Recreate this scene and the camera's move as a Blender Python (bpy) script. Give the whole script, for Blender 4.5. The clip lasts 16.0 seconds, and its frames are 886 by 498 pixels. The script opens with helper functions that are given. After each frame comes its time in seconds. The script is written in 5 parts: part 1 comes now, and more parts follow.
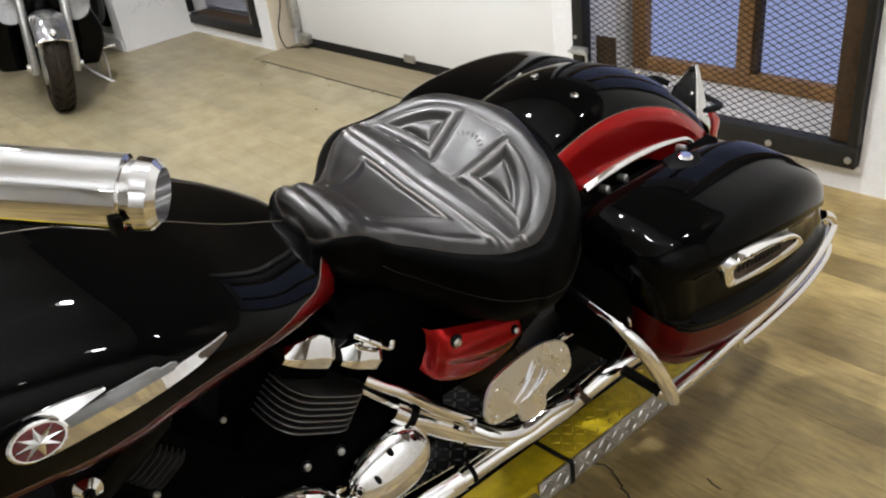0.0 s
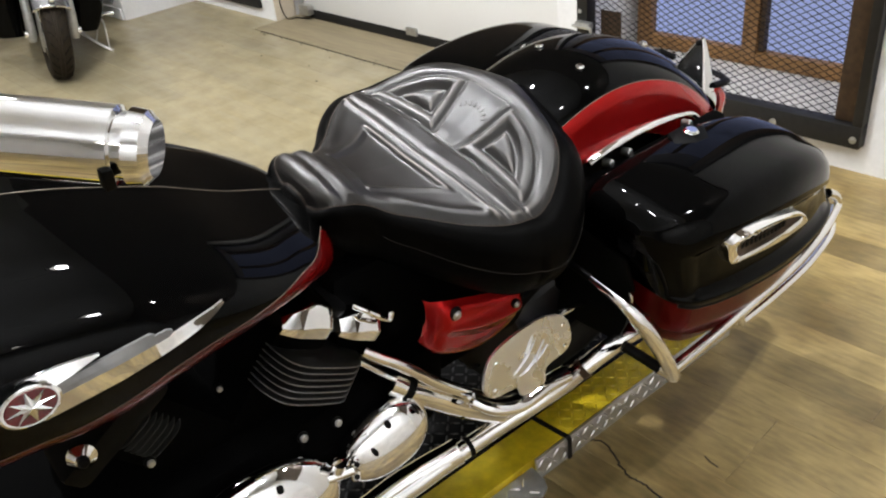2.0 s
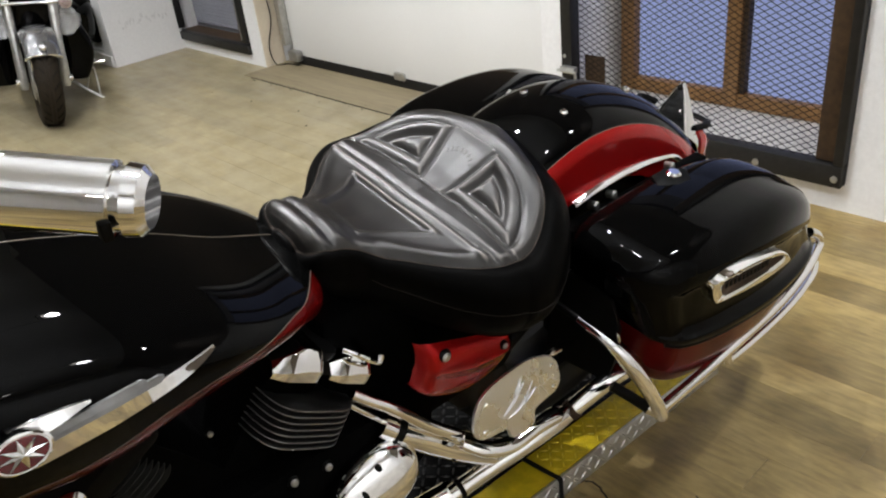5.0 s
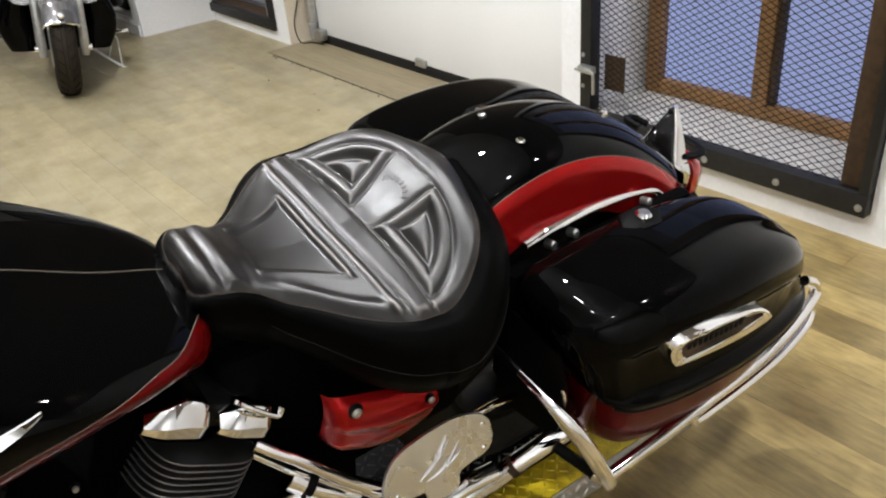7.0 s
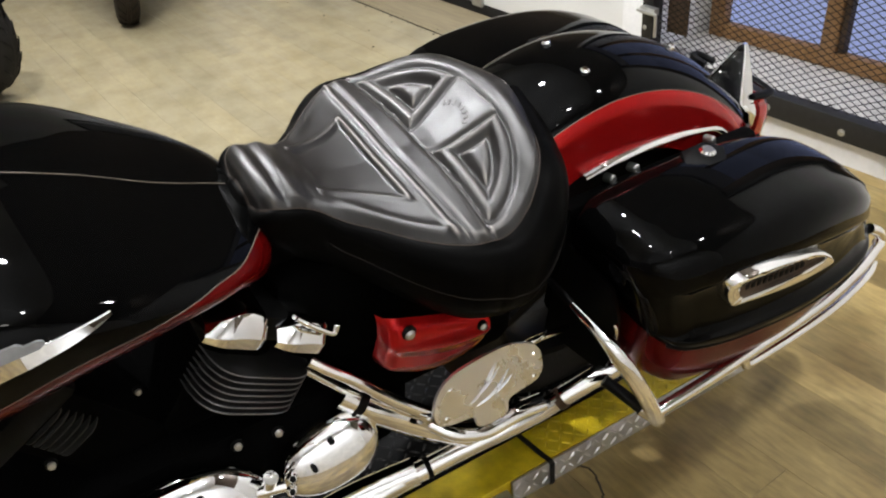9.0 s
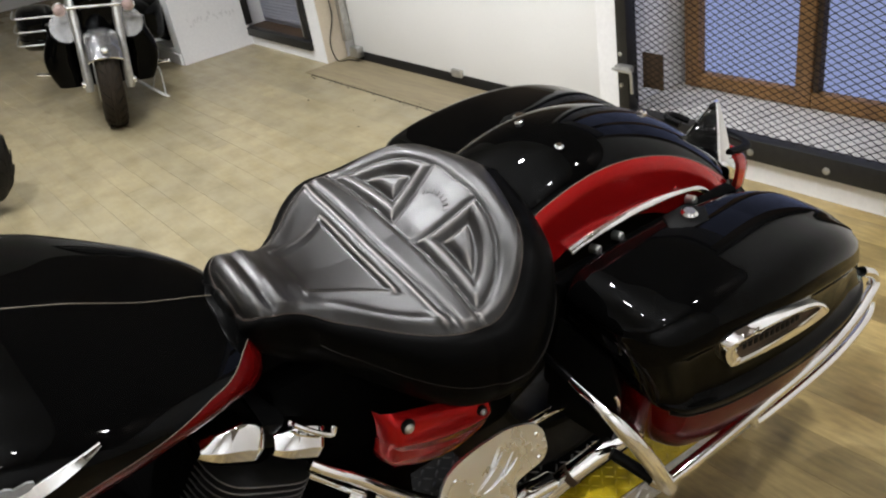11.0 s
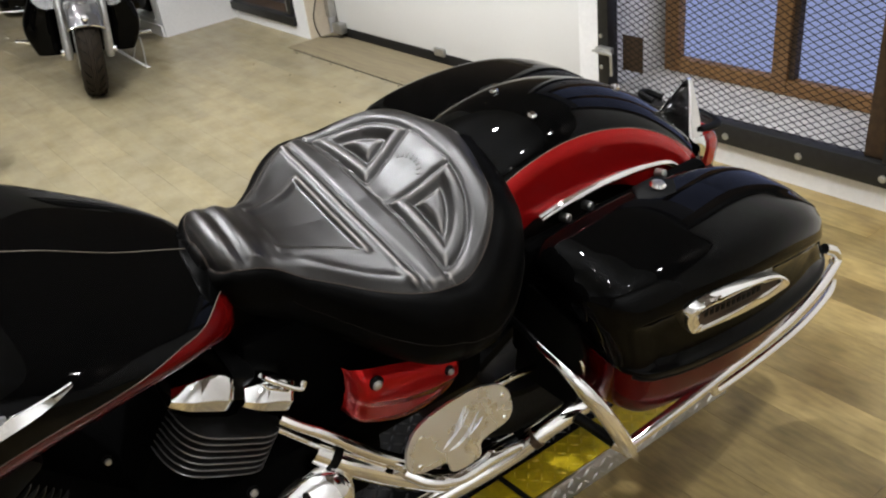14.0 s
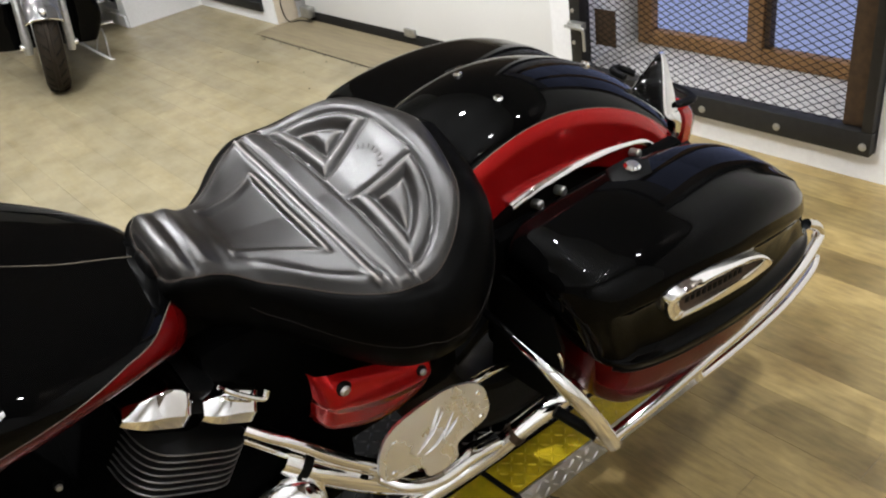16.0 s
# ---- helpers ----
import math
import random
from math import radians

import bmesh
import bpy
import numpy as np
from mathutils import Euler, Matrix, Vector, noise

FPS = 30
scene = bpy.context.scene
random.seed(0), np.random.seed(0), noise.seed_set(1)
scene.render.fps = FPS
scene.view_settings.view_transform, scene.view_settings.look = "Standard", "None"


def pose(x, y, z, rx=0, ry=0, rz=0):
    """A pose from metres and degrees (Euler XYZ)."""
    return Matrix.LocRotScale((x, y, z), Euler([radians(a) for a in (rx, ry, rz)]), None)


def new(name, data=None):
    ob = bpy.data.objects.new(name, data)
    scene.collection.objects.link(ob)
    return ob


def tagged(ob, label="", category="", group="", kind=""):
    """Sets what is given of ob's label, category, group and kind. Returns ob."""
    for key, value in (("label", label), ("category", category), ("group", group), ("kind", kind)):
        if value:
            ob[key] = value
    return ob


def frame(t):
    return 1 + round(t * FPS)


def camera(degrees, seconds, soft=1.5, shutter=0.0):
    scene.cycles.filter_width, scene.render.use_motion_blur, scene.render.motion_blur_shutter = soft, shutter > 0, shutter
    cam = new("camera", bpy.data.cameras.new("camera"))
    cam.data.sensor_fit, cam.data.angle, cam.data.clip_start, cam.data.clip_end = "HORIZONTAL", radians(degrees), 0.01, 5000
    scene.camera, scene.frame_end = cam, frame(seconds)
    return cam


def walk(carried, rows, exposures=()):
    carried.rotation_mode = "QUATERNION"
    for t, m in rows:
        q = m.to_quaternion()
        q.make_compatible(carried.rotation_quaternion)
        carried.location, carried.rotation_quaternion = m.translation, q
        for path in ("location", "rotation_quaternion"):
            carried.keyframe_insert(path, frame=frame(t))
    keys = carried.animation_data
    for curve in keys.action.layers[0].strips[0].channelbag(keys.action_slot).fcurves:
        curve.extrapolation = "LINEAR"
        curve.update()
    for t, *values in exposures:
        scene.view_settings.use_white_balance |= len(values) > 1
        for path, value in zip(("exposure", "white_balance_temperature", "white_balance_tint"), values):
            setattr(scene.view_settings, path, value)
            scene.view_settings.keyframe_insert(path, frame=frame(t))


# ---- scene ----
cam = camera(56.7, 16.0, soft=2.1)
PATH = [
    (0.0, 0.7837, -0.659, 1.3577, 59.695, 6.572, 46.171),
    (0.5, 0.7825, -0.6528, 1.3428, 57.59, 6.094, 45.276),
    (1.0, 0.7843, -0.6457, 1.3483, 58.182, 6.557, 44.853),
    (1.5, 0.7774, -0.6504, 1.343, 58.049, 5.909, 45.554),
    (2.0, 0.7724, -0.6551, 1.342, 58.129, 5.762, 46.546),
    (2.5, 0.7704, -0.6584, 1.3439, 57.482, 6.086, 46.744),
    (3.0, 0.7687, -0.6525, 1.3332, 56.655, 5.403, 46.089),
    (3.5, 0.767, -0.6513, 1.3366, 57.533, 5.486, 46.321),
    (4.0, 0.7582, -0.6487, 1.3341, 57.895, 5.743, 45.906),
    (4.5, 0.7599, -0.6539, 1.339, 58.962, 6.113, 45.703),
    (5.0, 0.7851, -0.662, 1.3532, 60.904, 5.94, 45.639),
    (5.2, 0.7924, -0.664, 1.3537, 60.594, 5.432, 45.48),
    (7.3, 0.7771, -0.4035, 1.3595, 59.32, 4.981, 50.753),
    (7.5, 0.7728, -0.4037, 1.3604, 58.963, 6.035, 50.018),
    (8.0, 0.7733, -0.4058, 1.3471, 57.384, 6.03, 49.412),
    (8.5, 0.7621, -0.4234, 1.3316, 55.41, 4.538, 50.137),
    (9.0, 0.7811, -0.4436, 1.3305, 56.317, 4.026, 54.038),
    (9.5, 0.7837, -0.4227, 1.3329, 56.261, 4.593, 52.205),
    (10.0, 0.7832, -0.4138, 1.3599, 61.304, 6.785, 51.176),
    (10.2, 0.7774, -0.4178, 1.367, 61.258, 7.666, 51.178),
    (12.3, 0.8074, -0.3945, 1.3457, 60.07, 9.071, 51.553),
    (12.5, 0.8127, -0.3962, 1.3463, 60.062, 9.099, 51.516),
    (13.0, 0.8254, -0.4068, 1.3505, 60.298, 8.147, 51.198),
    (13.5, 0.8257, -0.4177, 1.3442, 59.573, 7.636, 51.122),
    (14.0, 0.8185, -0.4252, 1.342, 59.25, 6.792, 51.028),
    (14.5, 0.8144, -0.4161, 1.3407, 59.07, 7.071, 50.7),
    (15.0, 0.8133, -0.4105, 1.3445, 59.444, 7.489, 50.531),
    (15.5, 0.8046, -0.4003, 1.3355, 58.821, 7.185, 50.311),
    (16.0, 0.7849, -0.3675, 1.3235, 57.609, 8.235, 48.817),
]
EXPOSURES = [(0.0, -0.88), (2.0, -0.76), (3.5, -0.94), (4.5, -1.02), (5.0, -0.99), (7.5, -0.79), (9.0, -0.76), (10.0, -0.83), (12.5, -0.97), (14.0, -0.93), (16.0, -0.80)]
walk(cam, [(t, pose(x, y, z, rx, ry, rz)) for t, x, y, z, rx, ry, rz in PATH], EXPOSURES)

# ---- light ----
world = bpy.data.worlds.new("world")
scene.world = world
world.use_nodes = True
world.node_tree.nodes["Background"].inputs[0].default_value = (0.55, 0.62, 0.8, 1)
world.node_tree.nodes["Background"].inputs[1].default_value = 0.03
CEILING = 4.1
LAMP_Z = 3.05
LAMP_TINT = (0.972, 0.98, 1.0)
# made-up upward fill, so that chrome and seat reflect a bright ceiling
FILL_POWER = 70.0
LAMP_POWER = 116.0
# a few match reflected lamp dots; the others are added to brighten surfaces
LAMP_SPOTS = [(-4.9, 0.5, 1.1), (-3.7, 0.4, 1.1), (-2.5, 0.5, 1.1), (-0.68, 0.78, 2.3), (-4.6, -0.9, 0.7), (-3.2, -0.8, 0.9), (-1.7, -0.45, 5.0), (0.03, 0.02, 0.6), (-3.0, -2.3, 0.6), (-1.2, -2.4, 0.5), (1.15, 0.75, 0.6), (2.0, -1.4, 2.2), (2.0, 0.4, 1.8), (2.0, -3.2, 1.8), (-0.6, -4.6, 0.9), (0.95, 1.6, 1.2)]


# ---- materials ----
def material(name, color, rough=0.5, metal=0.0, coat=0.0, bump=0.0, scale=40.0, vary=0.0, spec=0.5, rough_vary=0.0, stretch=(1, 1, 1), second=None, second_scale=3.0, coat_ior=1.5):
    m = bpy.data.materials.new(name)
    m.use_nodes = True
    nt = m.node_tree
    b = nt.nodes["Principled BSDF"]
    b.inputs["Base Color"].default_value = (*color, 1)
    b.inputs["Roughness"].default_value = rough
    b.inputs["Metallic"].default_value = metal
    b.inputs["Coat Weight"].default_value = coat
    b.inputs["Coat Roughness"].default_value = 0.02
    b.inputs["Coat IOR"].default_value = coat_ior
    b.inputs["Specular IOR Level"].default_value = spec
    co = nt.nodes.new("ShaderNodeTexCoord")
    mp = nt.nodes.new("ShaderNodeMapping")
    mp.inputs["Scale"].default_value = stretch
    nt.links.new(co.outputs["Object"], mp.inputs["Vector"])
    fine = nt.nodes.new("ShaderNodeTexNoise")
    fine.inputs["Scale"].default_value, fine.inputs["Detail"].default_value = scale, 6
    nt.links.new(mp.outputs[0], fine.inputs["Vector"])
    broad = nt.nodes.new("ShaderNodeTexNoise")
    broad.inputs["Scale"].default_value, broad.inputs["Detail"].default_value = second_scale, 4
    nt.links.new(mp.outputs[0], broad.inputs["Vector"])
    if vary or second:
        mix = nt.nodes.new("ShaderNodeMixRGB")
        lo = tuple(max(0, c * (1 - vary)) for c in color)
        hi = second or tuple(min(1, c * (1 + vary)) for c in color)
        mix.inputs[1].default_value, mix.inputs[2].default_value = (*lo, 1), (*hi, 1)
        add = nt.nodes.new("ShaderNodeMath")
        add.operation = "MULTIPLY_ADD"
        nt.links.new(fine.outputs[0], add.inputs[0])
        add.inputs[1].default_value = 0.5
        half = nt.nodes.new("ShaderNodeMath")
        half.operation = "MULTIPLY"
        half.inputs[1].default_value = 0.5
        nt.links.new(broad.outputs[0], half.inputs[0])
        nt.links.new(half.outputs[0], add.inputs[2])
        ramp = nt.nodes.new("ShaderNodeMapRange")
        ramp.inputs[1].default_value, ramp.inputs[2].default_value = 0.35, 0.65
        nt.links.new(add.outputs[0], ramp.inputs[0])
        nt.links.new(ramp.outputs[0], mix.inputs[0])
        nt.links.new(mix.outputs[0], b.inputs["Base Color"])
    if rough_vary:
        rr = nt.nodes.new("ShaderNodeMapRange")
        rr.inputs[1].default_value, rr.inputs[2].default_value = 0.3, 0.7
        rr.inputs[3].default_value, rr.inputs[4].default_value = max(0.0, rough - rough_vary), min(1.0, rough + rough_vary)
        nt.links.new(broad.outputs[0], rr.inputs[0])
        nt.links.new(rr.outputs[0], b.inputs["Roughness"])
    if bump:
        bp = nt.nodes.new("ShaderNodeBump")
        bp.inputs["Strength"].default_value, bp.inputs["Distance"].default_value = bump, 0.002
        nt.links.new(fine.outputs[0], bp.inputs["Height"])
        nt.links.new(bp.outputs[0], b.inputs["Normal"])
    return m


def glow(name, color, strength):
    m = bpy.data.materials.new(name)
    m.use_nodes = True
    nt = m.node_tree
    e = nt.nodes.new("ShaderNodeEmission")
    e.inputs[0].default_value, e.inputs[1].default_value = (*color, 1), strength
    nt.links.new(e.outputs[0], nt.nodes["Material Output"].inputs[0])
    return m


BLACK_PAINT = material("black_paint", (0.0012, 0.0012, 0.0012), 0.35, coat=1.0, spec=0.0, coat_ior=1.18)
RED_PAINT = material("red_paint", (0.38, 0.008, 0.008), 0.20, metal=0.5, coat=1.0, vary=0.12, scale=900, spec=0.06, coat_ior=1.2)
# the red paint again, darkened for the shade on tubs and tank band
SHADED_RED = material("shaded_red_paint", (0.10, 0.002, 0.002), 0.25, metal=0.5, coat=1.0, vary=0.12, scale=900, spec=0.03, coat_ior=1.12)
GOLD_LINE = material("gold_line", (0.12, 0.10, 0.075), 0.4, metal=0.4)
TRIM_GREY = material("trim_grey", (0.20, 0.20, 0.20), 0.35, metal=0.7, vary=0.3)
EMBLEM_RED = material("emblem_red", (0.09, 0.006, 0.008), 0.2, coat=0.5, vary=0.2, scale=200)
CHROME = material("chrome", (0.93, 0.93, 0.93), 0.04, metal=1.0, rough_vary=0.03, second_scale=9)
DARK_METAL = material("dark_metal", (0.002, 0.002, 0.002), 0.5, vary=0.3, bump=0.2, spec=0.10)
BLACK_PLASTIC = material("black_plastic", (0.0015, 0.0015, 0.0015), 0.5, bump=0.15, scale=300, spec=0.10)
# darkest of the blacks, with nearly no shine
PITCH_BLACK = material("pitch_black", (0.0012, 0.0012, 0.0012), 0.85, bump=0.2, scale=60, spec=0.03)
RUBBER = material("rubber", (0.012, 0.011, 0.010), 0.7, bump=0.25, scale=120, vary=0.3, spec=0.2)
DUSTY_RUBBER = material("dusty_rubber", (0.020, 0.0145, 0.009), 0.75, bump=0.25, scale=120, vary=0.4, spec=0.2)
LEATHER = material("leather", (0.002, 0.0019, 0.0018), 0.40, bump=0.12, scale=420, vary=0.3, rough_vary=0.06, spec=0.02, second_scale=14)


def worn_leather():
    """Antiqued hide: dark in the hollows; ridges rubbed grey-brown, paler still for painted highlights."""
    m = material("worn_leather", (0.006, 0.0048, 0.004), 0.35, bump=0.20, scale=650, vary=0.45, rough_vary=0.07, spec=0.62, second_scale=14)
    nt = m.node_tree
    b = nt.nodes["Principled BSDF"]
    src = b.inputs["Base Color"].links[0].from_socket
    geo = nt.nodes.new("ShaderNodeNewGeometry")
    rub_highlight = nt.nodes.new("ShaderNodeMapRange")
    rub_highlight.inputs[1].default_value, rub_highlight.inputs[2].default_value = 0.507, 0.555
    nt.links.new(geo.outputs["Pointiness"], rub_highlight.inputs[0])
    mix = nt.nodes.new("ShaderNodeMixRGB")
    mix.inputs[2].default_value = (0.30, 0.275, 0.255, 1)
    nt.links.new(rub_highlight.outputs[0], mix.inputs[0])
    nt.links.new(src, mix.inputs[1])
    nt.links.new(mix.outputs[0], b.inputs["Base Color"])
    return m


HIDE = worn_leather()
DARK_THREAD = material("dark_thread", (0.012, 0.008, 0.006), 0.7)
THREAD = material("thread", (0.035, 0.022, 0.014), 0.6)
WHITE_WALL = material("white_wall", (0.82, 0.82, 0.82), 0.7, bump=0.15, scale=60, vary=0.05, second_scale=1.3)
CREAM_WALL = material("cream_wall", (0.66, 0.58, 0.45), 0.7, bump=0.15, scale=60, vary=0.06, second_scale=2)
BROWN_WALL = material("brown_wall", (0.09, 0.066, 0.045), 0.7, bump=0.15, scale=60, vary=0.2, second_scale=2)
EAST_LOWER = material("east_lower", (0.78, 0.77, 0.75), 0.6, bump=0.15, scale=60, vary=0.2, second_scale=2)
DOOR_PAINT = material("door_paint", (0.77, 0.768, 0.75), 0.45, bump=0.1, scale=150, vary=0.03, second_scale=1.5)
STEEL_FRAME = material("steel_frame", (0.016, 0.0155, 0.015), 0.5, metal=0.3, vary=0.35, bump=0.2)
MESH_STEEL = material("mesh_steel", (0.012, 0.0105, 0.009), 0.6, metal=0.2, vary=0.35, spec=0.2)
GALVANISED = material("galvanised", (0.5, 0.5, 0.48), 0.4, metal=0.9, vary=0.2)
RUST_STEEL = material("rust_steel", (0.065, 0.038, 0.02), 0.6, metal=0.3, vary=0.4, bump=0.3)
WOOD = material("window_wood", (0.27, 0.14, 0.05), 0.45, vary=0.3, scale=30, stretch=(6, 6, 0.6), bump=0.2)
SILL_STONE = material("sill_stone", (0.60, 0.58, 0.54), 0.8, vary=0.2, bump=0.2)
PANE_GLOW = glow("bright_sky", (0.40, 0.47, 0.80), 1.25)
LIFT_BLACK = material("lift_black", (0.0025, 0.0025, 0.0025), 0.5, vary=0.3, bump=0.3, spec=0.12)
LIFT_YELLOW = material("lift_yellow", (0.58, 0.43, 0.010), 0.46, vary=0.25, bump=0.25, rough_vary=0.1, second_scale=12)
LIFT_STEEL = material("lift_steel", (0.62, 0.61, 0.59), 0.36, metal=0.75, vary=0.2, bump=0.2, rough_vary=0.1)
WORN_LUG = material("worn_lug", (0.10, 0.10, 0.10), 0.35, metal=0.85, vary=0.8, scale=90)
RED_LENS = material("red_lens", (0.42, 0.014, 0.012), 0.12, coat=0.5)
CEIL_PAINT = material("ceiling_paint", (0.82, 0.84, 0.87), 0.8, vary=0.05)
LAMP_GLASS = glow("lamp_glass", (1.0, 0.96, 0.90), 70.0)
FLOOR_BASE = material("floor_base", (0.22, 0.18, 0.115), 0.6, vary=0.2)
MAT_FLOOR = material("ply_floor", (0.215, 0.175, 0.105), 0.6, vary=0.18, bump=0.2, scale=18, second_scale=4, stretch=(0.4, 3, 1))


def plank_material():
    m = material("plank", (0.325, 0.24, 0.097), 0.38, bump=0.12, scale=14, vary=0.30, spec=0.6, stretch=(1.1, 5.5, 1), rough_vary=0.1, second_scale=2.2)
    nt = m.node_tree
    b = nt.nodes["Principled BSDF"]
    src = b.inputs["Base Color"].links[0].from_socket
    info = nt.nodes.new("ShaderNodeObjectInfo")
    hsv = nt.nodes.new("ShaderNodeHueSaturation")
    val = nt.nodes.new("ShaderNodeMapRange")
    val.inputs[3].default_value, val.inputs[4].default_value = 0.68, 1.18
    isle = nt.nodes.new("ShaderNodeNewGeometry")
    both = nt.nodes.new("ShaderNodeMath")
    both.operation = "ADD"
    wrap = nt.nodes.new("ShaderNodeMath")
    wrap.operation = "FRACT"
    nt.links.new(info.outputs["Random"], both.inputs[0])
    nt.links.new(isle.outputs["Random Per Island"], both.inputs[1])
    nt.links.new(both.outputs[0], wrap.inputs[0])
    nt.links.new(wrap.outputs[0], val.inputs[0])
    nt.links.new(val.outputs[0], hsv.inputs["Value"])
    nt.links.new(src, hsv.inputs["Color"])
    stain = nt.nodes.new("ShaderNodeTexNoise")
    stain.inputs["Scale"].default_value, stain.inputs["Detail"].default_value = 2.6, 5
    geo = nt.nodes.new("ShaderNodeNewGeometry")
    nt.links.new(geo.outputs["Position"], stain.inputs["Vector"])
    amount = nt.nodes.new("ShaderNodeMapRange")
    amount.inputs[1].default_value, amount.inputs[2].default_value = 0.46, 0.66
    nt.links.new(stain.outputs[0], amount.inputs[0])
    dark = nt.nodes.new("ShaderNodeMixRGB")
    dark.blend_type = "MULTIPLY"
    dark.inputs[2].default_value = (0.55, 0.49, 0.39, 1)
    nt.links.new(amount.outputs[0], dark.inputs[0])
    nt.links.new(hsv.outputs[0], dark.inputs[1])
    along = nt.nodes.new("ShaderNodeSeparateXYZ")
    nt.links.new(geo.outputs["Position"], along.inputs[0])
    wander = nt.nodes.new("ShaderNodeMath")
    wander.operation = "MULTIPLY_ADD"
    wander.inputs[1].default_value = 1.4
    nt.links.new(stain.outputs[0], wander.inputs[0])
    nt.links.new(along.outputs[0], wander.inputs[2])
    # paler towards -x: the far floor's sheen is put into the colour
    far_sheen = nt.nodes.new("ShaderNodeMapRange")
    far_sheen.inputs[1].default_value, far_sheen.inputs[2].default_value = 0.45, -1.3
    far_sheen.inputs[3].default_value, far_sheen.inputs[4].default_value = 0.0, 0.68
    nt.links.new(wander.outputs[0], far_sheen.inputs[0])
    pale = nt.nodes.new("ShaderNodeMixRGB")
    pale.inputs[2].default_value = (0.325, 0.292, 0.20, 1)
    nt.links.new(far_sheen.outputs[0], pale.inputs[0])
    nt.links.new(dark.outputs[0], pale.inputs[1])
    blotch = nt.nodes.new("ShaderNodeTexNoise")
    blotch.inputs["Scale"].default_value, blotch.inputs["Detail"].default_value, blotch.inputs["Roughness"].default_value = 6.5, 7, 0.65
    nt.links.new(geo.outputs["Position"], blotch.inputs["Vector"])
    worn = nt.nodes.new("ShaderNodeMapRange")
    worn.inputs[1].default_value, worn.inputs[2].default_value = 0.40, 0.66
    worn.inputs[3].default_value, worn.inputs[4].default_value = 0.0, 0.8
    nt.links.new(blotch.outputs[0], worn.inputs[0])
    grime = nt.nodes.new("ShaderNodeMixRGB")
    grime.blend_type = "MULTIPLY"
    grime.inputs[2].default_value = (0.66, 0.64, 0.55, 1)
    nt.links.new(worn.outputs[0], grime.inputs[0])
    nt.links.new(pale.outputs[0], grime.inputs[1])
    nt.links.new(grime.outputs[0], b.inputs["Base Color"])
    return m


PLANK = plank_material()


# ---- mesh helpers ----
def finish(name, bm, mat, parent=None, label="", smooth=True):
    bmesh.ops.recalc_face_normals(bm, faces=bm.faces)
    me = bpy.data.meshes.new(name)
    bm.to_mesh(me)
    bm.free()
    me.materials.append(mat)
    if smooth:
        me.polygons.foreach_set("use_smooth", [True] * len(me.polygons))
        me.set_sharp_from_angle(angle=radians(38))
    ob = new(name, me)
    if parent:
        ob.parent = parent
    if label:
        tagged(ob, label)
    return ob


def part(name, bm, mat, parent, label=""):
    return finish(name, bm, mat, parent, label)


def thing(name, label, category, group="", kind="", m=None):
    ob = new(name)
    ob.empty_display_size = 0.05
    if m is not None:
        ob.matrix_world = m
    return tagged(ob, label, category, group, kind)


def box(bm, x0, x1, y0, y1, z0, z1, bevel=0.0, m=None):
    vs = [bm.verts.new(v) for v in ((x0, y0, z0), (x1, y0, z0), (x1, y1, z0), (x0, y1, z0), (x0, y0, z1), (x1, y0, z1), (x1, y1, z1), (x0, y1, z1))]
    fs = [bm.faces.new([vs[i] for i in q]) for q in ((3, 2, 1, 0), (4, 5, 6, 7), (0, 1, 5, 4), (1, 2, 6, 5), (2, 3, 7, 6), (3, 0, 4, 7))]
    if bevel:
        es = list({e for f in fs for e in f.edges})
        r = bmesh.ops.bevel(bm, geom=es, offset=bevel, segments=2, affect="EDGES", profile=0.5)
        vs = list({v for f in r["faces"] for v in f.verts} | {v for v in vs if v.is_valid})
    if m is not None:
        bmesh.ops.transform(bm, matrix=m, verts=vs)
    return bm


def boxed(x0, x1, y0, y1, z0, z1, bevel=0.0, m=None):
    return box(bmesh.new(), x0, x1, y0, y1, z0, z1, bevel, m)


def rings(bm, rows, closed=True, cap0=True, cap1=True):
    """A skin over rows of points; closed joins the ends of each row."""
    vs = [[bm.verts.new(p) for p in r] for r in rows]
    n = len(vs[0])
    for a, b in zip(vs, vs[1:]):
        for i in range(n if closed else n - 1):
            j = (i + 1) % n
            bm.faces.new((a[i], a[j], b[j], b[i]))
    if cap0:
        bm.faces.new(list(reversed(vs[0])))
    if cap1:
        bm.faces.new(vs[-1])
    return bm


def smooth_line(points, per=8):
    """Catmull-Rom through points."""
    P = [Vector(p) for p in points]
    P = [2 * P[0] - P[1]] + P + [2 * P[-1] - P[-2]]
    out = []
    for a, b, c, d in zip(P, P[1:], P[2:], P[3:]):
        for k in range(per):
            t = k / per
            out.append(0.5 * ((2 * b) + (c - a) * t + (2 * a - 5 * b + 4 * c - d) * t * t + (3 * b - a - 3 * c + d) * t ** 3))
    out.append(P[-2])
    return out


